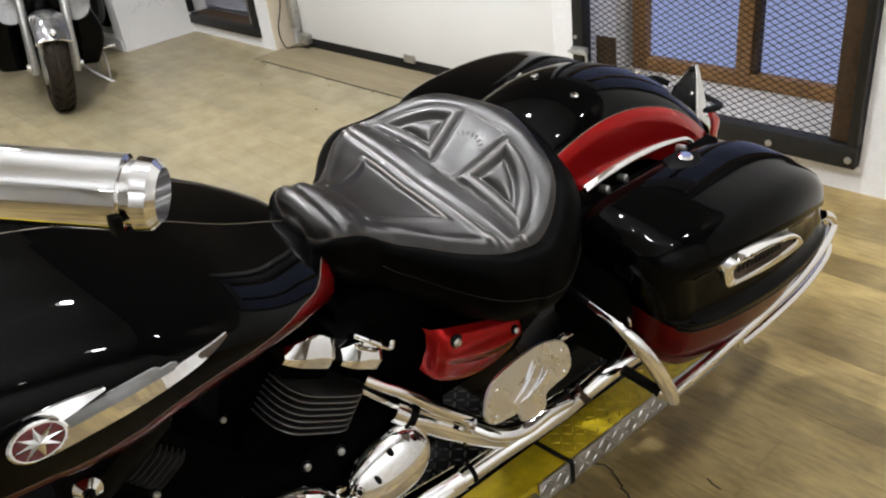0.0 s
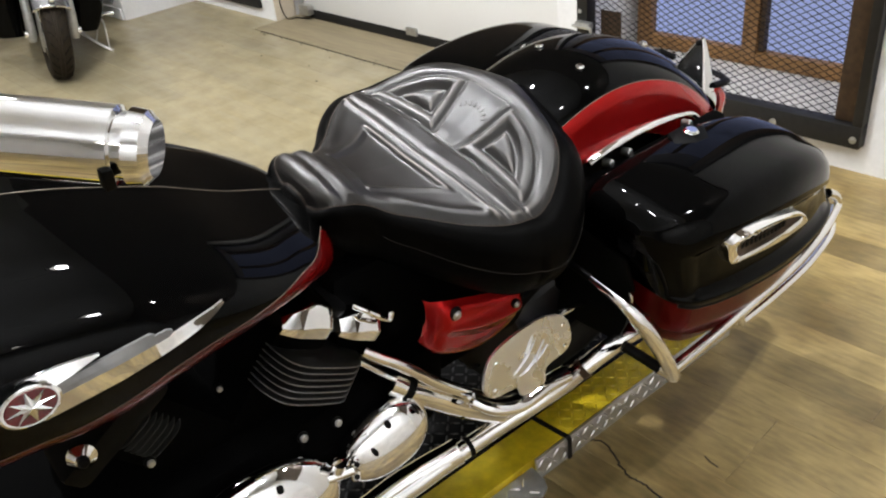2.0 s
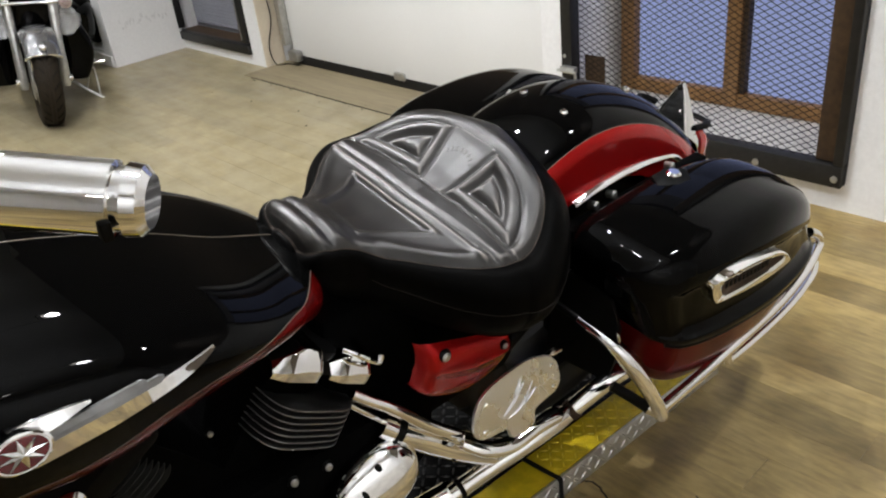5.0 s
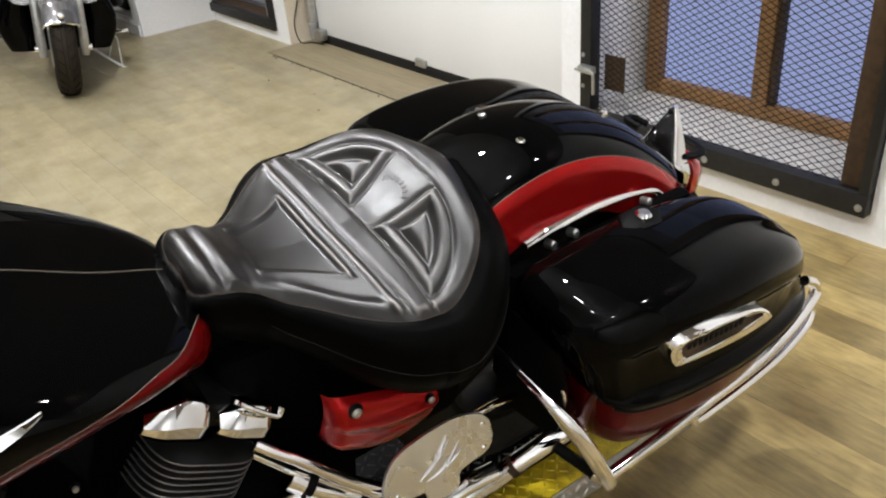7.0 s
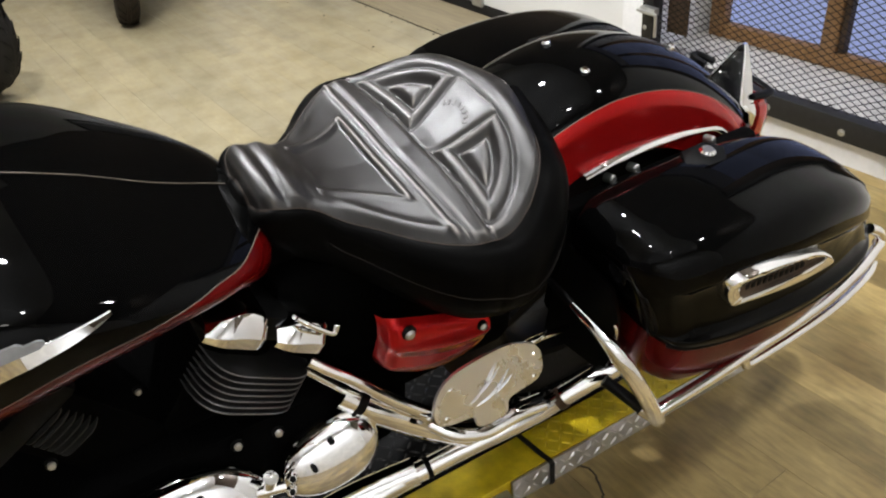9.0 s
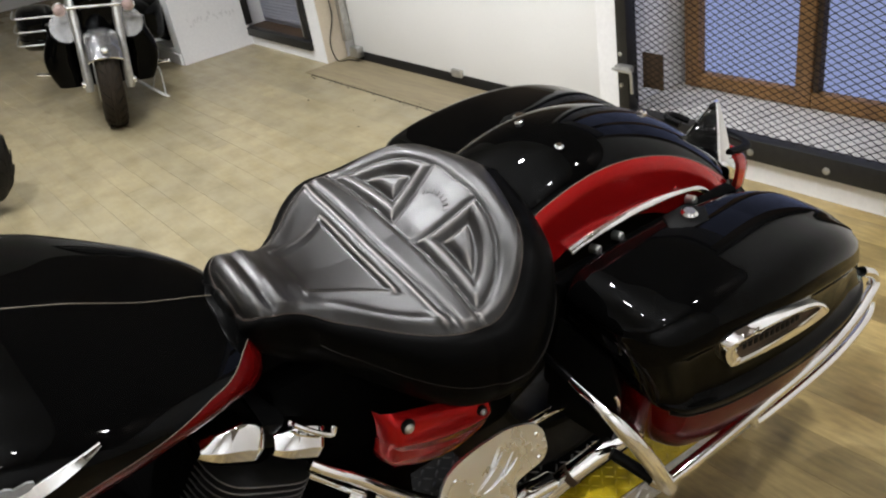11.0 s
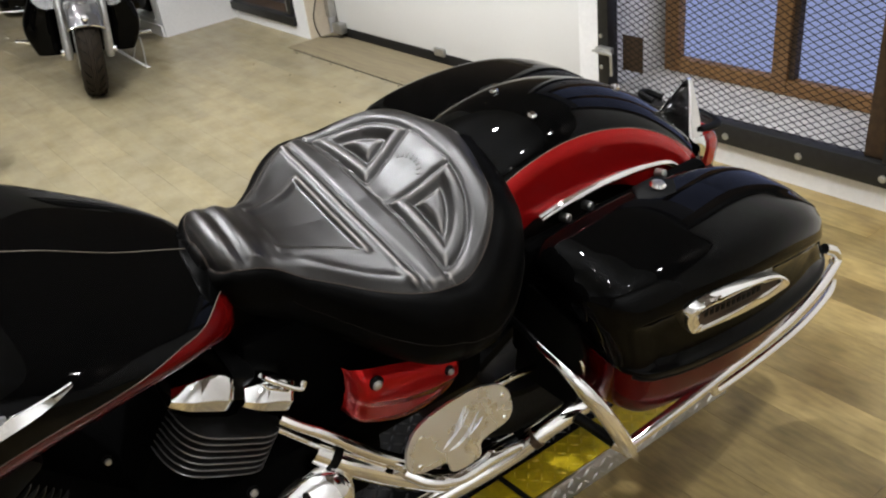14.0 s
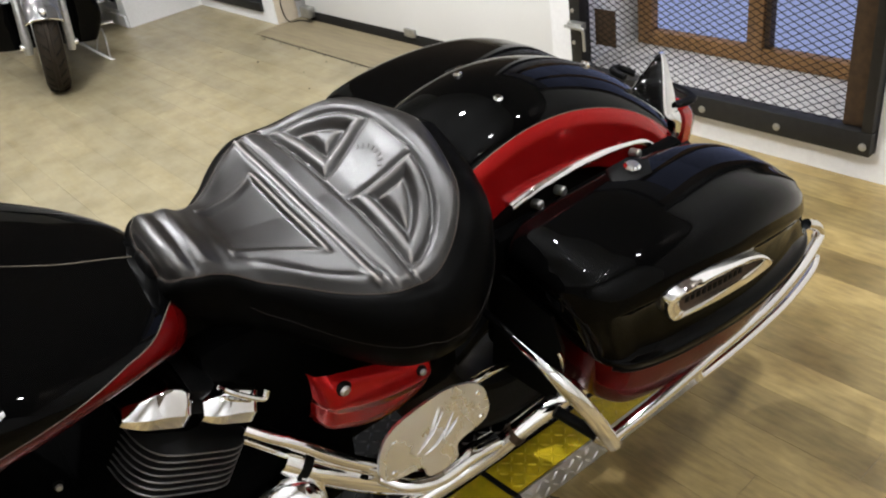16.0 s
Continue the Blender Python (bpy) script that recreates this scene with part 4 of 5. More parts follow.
def engine():
    part("crankcase", box(bmesh.new(), -0.15, 0.15, -1.0, 0.06, 0.24, 0.46, 0.05), PITCH_BLACK, BIKE, "black engine crankcase")
    part("frame_cradle", box(bmesh.new(), -0.10, 0.10, -0.14, 0.30, 0.30, 0.66, 0.03), PITCH_BLACK, BIKE, "black frame and battery box")
    part("backbone", box(bmesh.new(), -0.07, 0.07, -0.75, 0.10, 0.66, 0.745, 0.02), PITCH_BLACK, BIKE, "black frame backbone")
    for sgn, base in ((1, (0, -0.315, 0.40)), (-1, (0, -0.33, 0.40))):
        m = Matrix.Translation(base) @ pose(0, 0, 0, -35 * sgn, 0, 0)
        core = part("cylinder", box(bmesh.new(), -0.10, 0.10, -0.06, 0.06, 0.0, 0.26, 0.03, m), PITCH_BLACK, BIKE, "black finned engine cylinder")
        for k in range(7) if sgn > 0 else range(6):
            z = (0.132 + 0.0105 * k) if sgn > 0 else (0.165 + 0.011 * k)
            hu, hv = (0.150 if sgn > 0 else 0.112) - 0.0008 * k, 0.088 if sgn > 0 else 0.042
            rows = []
            for dz, g in ((0, 0.985), (0.0010, 1.0), (0.0024, 1.0), (0.0034, 0.985)):
                rows.append([m @ Vector((hu * g * power(math.cos(a), 4.5), (0.032 if sgn > 0 else 0.0) + hv * g * power(math.sin(a), 4.5), z + dz)) for a in (2 * math.pi * j / 40 for j in range(40))])
            fin = part("fin", rings(bmesh.new(), rows), FIN_METAL, core, "black cooling fin with a bright edge")
            if sgn > 0:
                part("fin_edge", tube(bmesh.new(), [(p + q) / 2 for p, q in zip(rows[1], rows[2])][-14:] + [(p + q) / 2 for p, q in zip(rows[1], rows[2])][:11], 0.0012, 6), TRIM_GREY, fin, "thin grey tube along the fin edge, for its bright line")
        part("cylinder_head", box(bmesh.new(), -0.13, 0.13, -0.085, 0.085, 0.245, 0.29, 0.012, m), DARK_METAL, BIKE, "black cylinder head")


FIN_METAL = material("fin_metal", (0.03, 0.03, 0.03), 0.4, metal=0.5, vary=0.2)
engine()


def rocker_cover(v0, v1, tall, notch):
    """A chrome head cover on the left of the rear cylinder; it follows the tilt of the fins."""
    for s in (1, -1):
        slope = Vector((0, 0.82, -0.57))
        up = Vector((0, 0.57, 0.82))
        base = Vector((s * 0.11, v0, 0.666 - 0.70 * (v0 + 0.25)))
        ln = (v1 - v0) / 0.82
        rows = []
        for k in range(25):
            f = k / 24
            h = tall * (0.46 + 0.54 * math.sin(min(1.0, f * 1.35) * math.pi / 2)) * (1.0 - 0.16 * max(0.0, (f - 0.82) / 0.18) ** 2)
            out = 0.050 * (0.80 + 0.20 * math.sin(min(1.0, f * 2.5) * math.pi / 2)) * (1.0 - 0.10 * max(0.0, (f - 0.85) / 0.15) ** 2)
            c = base + slope * ln * f
            rows.append([c + Vector((s * o * out, 0, 0)) + up * (h * q) for o, q in ((-0.6, 0), (0.96, 0), (1.0, 0.02), (1.03, 0.40), (1.03, 0.42), (1.0, 0.46), (0.72, 0.93), (0.66, 0.975), (0.55, 0.99), (0.2, 1.0), (-0.6, 1.0))])
        ob = part("rocker_cover", rings(bmesh.new(), rows), CHROME, BIKE, "chrome rocker cover")
        if notch:
            part("cover_clip", tube(bmesh.new(), smooth_line([base + slope * ln * 0.15 + up * tall * 1.0 + Vector((s * 0.03, 0, 0)), base + slope * ln * 0.35 + up * tall * 1.06 + Vector((s * 0.05, 0, 0)), base + slope * ln * 0.9 + up * tall * 0.9 + Vector((s * 0.054, 0, 0)), base + slope * ln * 0.96 + up * tall * 1.15 + Vector((s * 0.05, 0, 0))], 6), 0.004, 8), CHROME, ob)


rocker_cover(-0.256, -0.186, 0.047, False)
rocker_cover(-0.166, -0.104, 0.046, True)


COVER_LOW = [(-0.03, 0.530), (-0.02, 0.512), (-0.005, 0.492), (0.015, 0.478), (0.04, 0.464), (0.07, 0.454), (0.10, 0.455), (0.137, 0.472), (0.162, 0.500)]
COVER_OUT = [(0.0, 0.178), (0.05, 0.187), (0.14, 0.1935), (0.30, 0.1985), (0.46, 0.202), (0.58, 0.2075), (0.66, 0.2085), (0.85, 0.204), (0.95, 0.197), (1.0, 0.186)]


def side_cover():
    """Red bulged cover below the seat."""
    for s in (1, -1):
        rows = []
        for i in range(41):
            f = i / 40
            v = -0.020 + 0.181 * f
            top = 0.612 - 0.36 * (v + 0.020) - 0.012 * max(0.0, 1 - f / 0.10) ** 2
            bot = curve_at(COVER_LOW, v)
            end = min(1.0, f / 0.12, (1 - f) / 0.10)
            end = math.sqrt(1 - (1 - end) ** 2)
            row = []
            for j in range(33):
                g = j / 32
                row.append((s * (0.128 + (curve_at(COVER_OUT, g) + 0.010 * f - 0.128) * (0.56 + 0.44 * end)), v - 0.008 * (1 - g) * (1 - f), bot + (top - bot) * g))
            rows.append(row)
        cover = part("side_cover", rings(bmesh.new(), rows, closed=False, cap0=False, cap1=False), RED_PAINT, BIKE, "metallic red side cover")
        for (u, v, w), r in (((0.2065, 0.011, 0.584), 0.008), ((0.2155, 0.133, 0.540), 0.0055)):
            ring = bmesh.new()
            disc(ring, (s * (u - 0.004), v, w), (s * 1, 0, 0.12), r * 1.55, 0.006, 20, 0.3)
            part("washer", ring, DARK_METAL, cover)
            bm = bmesh.new()
            disc(bm, (s * u, v, w), (s * 1, 0, 0.12), r, 0.006, 16, 0.4)
            part("bolt", bm, GALVANISED, cover)


side_cover()


def foot_plate():
    """A polished plate with a flame cut, on the footrest."""
    for s in (1, -1):
        o = Vector((0.264, 0.034, 0.512))
        A, B, N = Vector((0, 1, 0)), Vector((0.42, 0, -0.9075)), Vector((0.9075, 0, 0.42))
        outline = [(0.156, -0.0066), (0.170, 0.016), (0.167, 0.046), (0.153, 0.059), (0.113, 0.062), (0.0965, 0.066), (0.092, 0.088), (0.064, 0.091), (0.037, 0.0865), (0.036, 0.066), (0.018, 0.0635), (-0.012, 0.0595), (-0.026, 0.051), (-0.0300, 0.034), (-0.0205, 0.010), (-0.006, -0.0055), (0.019, -0.0165), (0.060, -0.0215), (0.113, -0.0218)]
        smooth = []
        for (a0, b0), (a1, b1) in zip(outline, outline[1:] + outline[:1]):
            smooth += [(a0 + (a1 - a0) * f, b0 + (b1 - b0) * f) for f in (0.2, 0.5, 0.8)]
        bm = bmesh.new()
        rows = []
        for d, g in ((0, 1.0), (0.004, 1.0), (0.0055, 0.985)):
            ctr = Vector((0.07, 0.02))
            row = []
            for a, b in smooth:
                q = ctr + (Vector((a, b)) - ctr) * g
                p = o + A * q.x + B * q.y + N * d
                row.append(Vector((s * p.x, p.y, p.z)))
            rows.append(row)
        plate = part("foot_plate", rings(bm, rows), BRUSHED, BIKE, "brushed steel plate with engraved flames")
        for a, b in ((0.154, 0.013), (0.148, 0.050), (0.006, 0.007), (-0.009, 0.048)):
            p = o + A * a + B * b + N * 0.005
            bm = bmesh.new()
            disc(bm, (s * p.x, p.y, p.z), (s * N.x, 0, N.z), 0.004, 0.003, 12, 0.4)
            part("rivet", bm, CHROME, plate)
        for pts in (((0.030, 0.044), (0.048, 0.034), (0.070, 0.022), (0.092, 0.006)), ((0.042, 0.050), (0.062, 0.046), (0.082, 0.036), (0.108, 0.016)), ((0.060, 0.024), (0.072, 0.012), (0.088, -0.004)), ((0.076, 0.046), (0.094, 0.036), (0.112, 0.028))):
            ln = smooth_line([o + A * a + B * b + N * 0.006 for a, b in pts], 6)
            n_ = len(ln)
            part("flame_cut", tube(bmesh.new(), [(s * p.x, p.y, p.z) for p in ln], [0.0004 + 0.0028 * math.sin(math.pi * k / (n_ - 1)) for k in range(n_)], 8, 0.25), BRUSHED, plate)
        part("plate_edge", tube(bmesh.new(), smooth_line([(s * 0.25, 0.12, 0.500), (s * 0.25, 0.18, 0.497), (s * 0.245, 0.24, 0.487), (s * 0.235, 0.29, 0.465)], 8), 0.006, 10), CHROME, BIKE, "chrome lever rod behind the plate")


BRUSHED = material("brushed_steel", (0.78, 0.79, 0.81), 0.30, metal=1.0, rough_vary=0.06, second_scale=20, bump=0.03, scale=200)
foot_plate()


def exhaust():
    for s in (1, -1):
        X = lambda pts: [(s * x, y, z) for x, y, z in pts]
        chrome_bar("exhaust_pipe", X([(0.214, -0.35, 0.24), (0.222, -0.10, 0.245), (0.226, 0.033, 0.256), (0.232, 0.11, 0.264), (0.243, 0.18, 0.277), (0.262, 0.235, 0.31), (0.276, 0.275, 0.345), (0.288, 0.35, 0.372), (0.295, 0.42, 0.38)]), 0.0175, "chrome exhaust pipe")
        chrome_bar("heat_shield", X([(0.205, -0.50, 0.232), (0.208, -0.213, 0.24), (0.206, -0.103, 0.245), (0.218, 0.0, 0.252), (0.220, 0.014, 0.254)]), 0.0245, "chrome heat shield")
        chrome_bar("footrest_tube", X([(0.150, -0.078, 0.445), (0.178, -0.030, 0.402), (0.20, 0.035, 0.344), (0.215, 0.10, 0.292), (0.222, 0.118, 0.283)]), 0.0215, "thick chrome footrest tube")
        chrome_bar("footrest_bar", X([(0.125, -0.11, 0.52), (0.14, -0.09, 0.503), (0.16, -0.056, 0.475), (0.19, 0.003, 0.413), (0.22, 0.083, 0.344), (0.232, 0.12, 0.318), (0.236, 0.16, 0.302)]), 0.0115, "chrome footrest bar")
        chrome_bar("tube_band", X([(0.160, -0.060, 0.430), (0.166, -0.050, 0.421)]), 0.0228, "black rubber ring on the footrest tube", BLACK_PLASTIC)
        chrome_bar("footrest_bracket", X([(0.222, 0.040, 0.378), (0.250, 0.070, 0.360), (0.262, 0.118, 0.345), (0.262, 0.181, 0.345), (0.264, 0.235, 0.340)]), 0.0165, "chrome footrest bracket", None, 8, 0.7)
        chrome_bar("shift_rod", X([(0.12, -0.12, 0.50), (0.14, -0.08, 0.455), (0.155, -0.05, 0.42)]), 0.0065, "thin chrome shift rod")
        chrome_bar("pipe_band", X([(0.226, 0.030, 0.256), (0.227, 0.038, 0.257)]), 0.0195, "black pipe clamp", BLACK_PLASTIC)
        chrome_bar("pipe_band", X([(0.272, 0.262, 0.333), (0.276, 0.272, 0.342)]), 0.0195, "brown pipe clamp", RUST_STEEL)
        chrome_bar("lower_pipe", X([(0.17, -0.55, 0.20), (0.185, -0.2, 0.215), (0.19, -0.02, 0.225)]), 0.012, "thin chrome frame tube")
        # polished gear covers: a tapered egg each, with a crease, two slots and a few bolts
        for (a, b, r0, deep, nm) in (((0.186, -0.040, 0.392), (0.186, -0.206, 0.352), 0.057, 0.040, "polished egg-shaped gear cover"), ((0.205, -0.222, 0.378), (0.198, -0.47, 0.415), 0.070, 0.034, "polished rounded clutch cover")):
            a, b = Vector(a), Vector(b)
            ax = (b - a).normalized()
            side = Vector((1, 0, 0.75))
            side = (side - ax * side.dot(ax)).normalized()
            oth = ax.cross(side)
            def bulge(f):
                return max(0.0, 1 - abs(2 * f - 1) ** 2.3) ** 0.55 * (1.04 - 0.16 * f)
            def swell(t):
                """Out from the engine: a dome with a flat bevel along its lower half."""
                return max(abs(math.cos(t)) ** 0.72 if math.cos(t) > 0 else -abs(math.cos(t)) ** 0.9, -1.0)
            rows = []
            for k in range(33):
                f = k / 32
                c = a + (b - a) * f
                r = max(0.02, bulge(f))
                row = []
                for t in (2 * math.pi * j / 40 for j in range(40)):
                    q = c + side * (deep * r ** 0.8 * swell(t)) + oth * (r0 * r * power(math.sin(t), 2.2))
                    row.append(Vector((s * q.x, q.y, q.z)))
                rows.append(row)
            cov = part("gear_cover", rings(bmesh.new(), rows), CHROME, BIKE, nm)
            for f, q, ln_, wd in ((0.42, 0.50, 0.013, 0.0055), (0.66, 0.12, 0.015, 0.0048)):
                r = bulge(f)
                t = math.asin(abs(q) ** 1.1) * (1 if q > 0 else -1)
                c = a + (b - a) * f + oth * (r0 * r * q) + side * (deep * r ** 0.8 * swell(t) + 0.0005)
                line = [c + oth * (ln_ * (g - 0.5)) - side * (0.25 * ln_ * (g - 0.5)) for g in (0, 0.25, 0.5, 0.75, 1.0)]
                part("cover_slot", tube(bmesh.new(), [(s * p.x, p.y, p.z) for p in line], [wd * 0.5, wd, wd, wd, wd * 0.5], 10, 0.45), DARK_METAL, cov)
            for f, q in ((0.86, 0.25), (0.92, -0.35)):
                r = bulge(f)
                c = a + (b - a) * f + oth * (r0 * r * q) + side * (deep * r ** 0.8 * 0.93)
                part("cover_bolt", disc(bmesh.new(), (s * c.x, c.y, c.z), (s * side.x, side.y, side.z), 0.0085, 0.009, 14, 0.3), CHROME, cov)
                c += side * 0.0075
                part("cover_screw", disc(bmesh.new(), (s * c.x, c.y, c.z), (s * side.x, side.y, side.z), 0.0048, 0.005, 8, 0.3), DARK_METAL, cov)


exhaust()


def tank_trim():
    for s in (1, -1):
        def on_tank(v, w):
            lo, hi = -0.4, 1.5
            for _ in range(30):
                m_ = (lo + hi) / 2
                if tank_point(v, m_).z < w:
                    lo = m_
                else:
                    hi = m_
            p = tank_point(v, lo)
            return Vector((s * p.x, p.y, p.z))
        def blade(v0, v1, lo0, hi0, tip, deep, keep, mat, name, lab):
            """A straight tapered bar; its long edges run back to the tank."""
            rows = []
            for k in range(25):
                f = k / 24
                v = v0 + (v1 - v0) * f
                mid_ = (lo0 + hi0) / 2 + (tip - (lo0 + hi0) / 2) * f + 0.008 * f * (1 - f)
                half = (hi0 - lo0) / 2 * min(1.0, (1 - f) / keep) + 0.0008
                a, b = on_tank(v, mid_ - half), on_tank(v, mid_ + half)
                row = [a]
                for g in (0.0, 0.08, 0.30, 0.34, 0.9, 0.96, 1.0):
                    base = abs(a.x) + (abs(b.x) - abs(a.x)) * g
                    u = base + 0.003 + deep * (1 - g) * min(1.0, (1 - f) * 2.2 + 0.12)
                    row.append(Vector((s * u, v, mid_ - half + 2 * half * g)))
                rows.append(row + [b])
            finish(name, rings(bmesh.new(), rows, closed=False), mat, BIKE, lab)
        blade(-0.556, -0.346, 0.816, 0.838, 0.831, 0.005, 0.62, CHROME, "tank_trim", "pointed chrome tank trim")
        blade(-0.567, -0.488, 0.850, 0.868, 0.857, 0.005, 0.95, CHROME, "tank_trim", "pointed chrome tank trim")
        blade(-0.55, -0.412, 0.8384, 0.8436, 0.8402, 0.003, 0.03, TRIM_GREY, "trim_groove", "grooved grey strip in the trim")
        blade(-0.55, -0.431, 0.8442, 0.8490, 0.8452, 0.003, 0.03, TRIM_GREY, "trim_groove", "grooved grey strip in the trim")
        c = on_tank(-0.563, 0.853) + Vector((s * 0.016, 0, 0.002))
        nrm = Vector((s, 0.02, 0.45)).normalized()
        e1 = (Vector((0, 0, 1)) - nrm * nrm.z).normalized()
        e2 = nrm.cross(e1)
        def oval(centre, radius, depth, bevel):
            """A flat disc, wider along the tank than it is tall."""
            bm = disc(bmesh.new(), centre, nrm, radius, depth, 32, bevel)
            for vert in bm.verts:
                d = vert.co - centre
                vert.co += e1 * (d.dot(e1) * -0.22) + e2 * (d.dot(e2) * 0.18)
            return bm
        em = part("emblem", oval(c - nrm * 0.006, 0.0245, 0.013, 0.08), CHROME, BIKE, "oval red emblem with a silver star")
        part("emblem_disc", oval(c + nrm * 0.0075, 0.0205, 0.0012, 0.05), EMBLEM_RED, em)
        bm = bmesh.new()
        mid = bm.verts.new(c + nrm * 0.0135)
        vs = []
        for k in range(16):
            r = 0.0200 if k % 2 == 0 else 0.0075
            vs.append(bm.verts.new(c + nrm * (0.009 if k % 2 == 0 else 0.0095) + (e1 * 0.78 * math.cos(2 * math.pi * k / 16) + e2 * 1.18 * math.sin(2 * math.pi * k / 16)) * r))
        for k in range(16):
            bm.faces.new((mid, vs[k], vs[(k + 1) % 16]))
        part("emblem_star", bm, CHROME, em, "silver eight-pointed star")


tank_trim()


ENGINE_BOLTS = [(0.15, -0.181, 0.423, 0.006), (0.15, -0.243, 0.436, 0.006), (0.12, -0.342, 0.597, 0.004), (0.16, -0.463, 0.58, 0.005)]
HORN = (0.17, -0.533, 0.668)


def engine_fittings():
    """Bolts, brackets and small chrome parts among the black engine."""
    for u, v, w, r in ENGINE_BOLTS:
        bm = bmesh.new()
        disc(bm, (u, v, w), (1, 0, 0.35), r, 0.005, 14, 0.3)
        head = part("engine_bolt", bm, GALVANISED, BIKE, "small steel bolt")
        part("washer", disc(bmesh.new(), (u - 0.004, v, w - 0.001), (1, 0, 0.35), r * 1.6, 0.004, 16, 0.2), DARK_METAL, head)
    horn = part("horn_cover", disc(bmesh.new(), HORN, (1, -0.2, 0.25), 0.017, 0.012, 28, 0.5), CHROME, BIKE, "small round chrome horn cover")
    part("horn_centre", disc(bmesh.new(), Vector(HORN) + Vector((0.013, -0.002, 0.003)), (1, -0.2, 0.25), 0.007, 0.006, 18, 0.4), DARK_METAL, horn)
    chrome_bar("engine_bracket", [(0.15, -0.63, 0.62), (0.165, -0.61, 0.60), (0.17, -0.575, 0.575)], 0.008, "bent steel engine bracket", GALVANISED)
    # linkage between the polished covers
    for a, b, r in (((0.205, -0.232, 0.372), (0.215, -0.222, 0.425), 0.011), ((0.212, -0.245, 0.40), (0.222, -0.205, 0.398), 0.008)):
        chrome_bar("linkage", [a, tuple((p + q) / 2 for p, q in zip(a, b)), b], r, "chrome shift linkage")


engine_fittings()


def bar_end():
    """Chrome handlebar end in front of the tank."""
    a, b = Vector((0.503, -0.475, 1.231)), Vector((0.447, -0.540, 1.238))
    d = (b - a).normalized()
    line = [a, a + d * 0.004, a + d * 0.012, a + d * 0.013, a + d * 0.018, a + d * 0.019, a + d * 0.15]
    part("handlebar_grip", tube(bmesh.new(), line, [0.015, 0.0195, 0.0205, 0.0180, 0.0180, 0.0210, 0.0212], 64), CHROME, BIKE, "chrome handlebar grip end")
    part("grip_slot", box(bmesh.new(), -0.004, 0.004, -0.003, 0.003, -0.008, 0.004, 0.001, Matrix.Translation(a + d * 0.022 + Vector((0.0165, -0.012, -0.004)))), BLACK_PLASTIC, BIKE)
    c = a + d * 0.15
    part("handlebar", tube(bmesh.new(), smooth_line([c, c + d * 0.1, c + Vector((-0.18, -0.12, -0.02)), Vector((0.10, -0.80, 1.12)), Vector((0.05, -0.82, 0.98))], 8), 0.0125, 12), CHROME, BIKE, "chrome handlebar")


bar_end()


def side_stand():
    part("side_stand", tube(bmesh.new(), smooth_line([(0.14, -0.10, 0.22), (0.22, -0.13, 0.13), (0.30, -0.16, 0.05), (0.33, -0.17, 0.062)], 6), 0.012, 10), DARK_METAL, BIKE, "black side stand")


side_stand()

# ---- corner of the room beside the pier ----


def corner_unit():
    bm = bmesh.new()
    x1, y0, y1 = -4.60, 1.40, WALL_Y
    box(bm, -4.72, x1, y0, y1, 0, 1.15)
    box(bm, -7.2, -4.72, y0, y1, 0, 0.10)
    box(bm, -7.2, -4.72, y0, y1, 0.62, 0.70)
    box(bm, -7.2, -4.72, y0, y1, 1.07, 1.15)
    box(bm, -7.2, -4.72, y1 - 0.05, y1, 0.10, 1.07)
    box(bm, -5.95, -5.85, y0 + 0.01, y1 - 0.05, 0.10, 0.62)
    tagged(finish("shelf_unit", bm, WHITE_WALL, smooth=False), "white painted masonry shelf unit with open niches", "shelf")
    structure("baseboard", boxed(-7.2, -4.62, y0 - 0.014, y0 - 0.001, 0.0, 0.075, 0.004), WHITE_WALL, "white skirting below the shelf unit", "baseboard")
    rng = random.Random(8)
    bm = bmesh.new()
    for k in range(26):
        y = 1.50 + 0.33 * k / 25 + rng.uniform(-0.008, 0.008)
        z = 0.245 - 0.015 * math.sin(k * 0.9) + rng.uniform(-0.02, 0.02)
        box(bm, x1, x1 + 0.0012, y, y + rng.uniform(0.004, 0.012), z, z + rng.uniform(0.01, 0.03))
    tagged(finish("wall_mark", bm, SMUDGE, smooth=False), "faint grey scuffed writing on the white unit", "mark", kind="stuff")
    # storage in the niche
    crate = thing("storage_crate", "dark grey crate with a lid in the niche", "crate", m=Matrix.Translation((-5.28, 1.60, 0.10)))
    part("body", boxed(-0.30, 0.30, -0.14, 0.16, 0, 0.24, 0.012), DARK_METAL, crate)
    part("lid", boxed(-0.31, 0.31, -0.15, 0.17, 0.242, 0.275, 0.008), BLACK_PLASTIC, crate)
    for x in (-0.2, 0.2):
        part("latch", boxed(x - 0.03, x + 0.03, -0.165, -0.152, 0.20, 0.26, 0.004), GALVANISED, crate)


SMUDGE = material("smudge", (0.68, 0.68, 0.68), 0.8)
corner_unit()


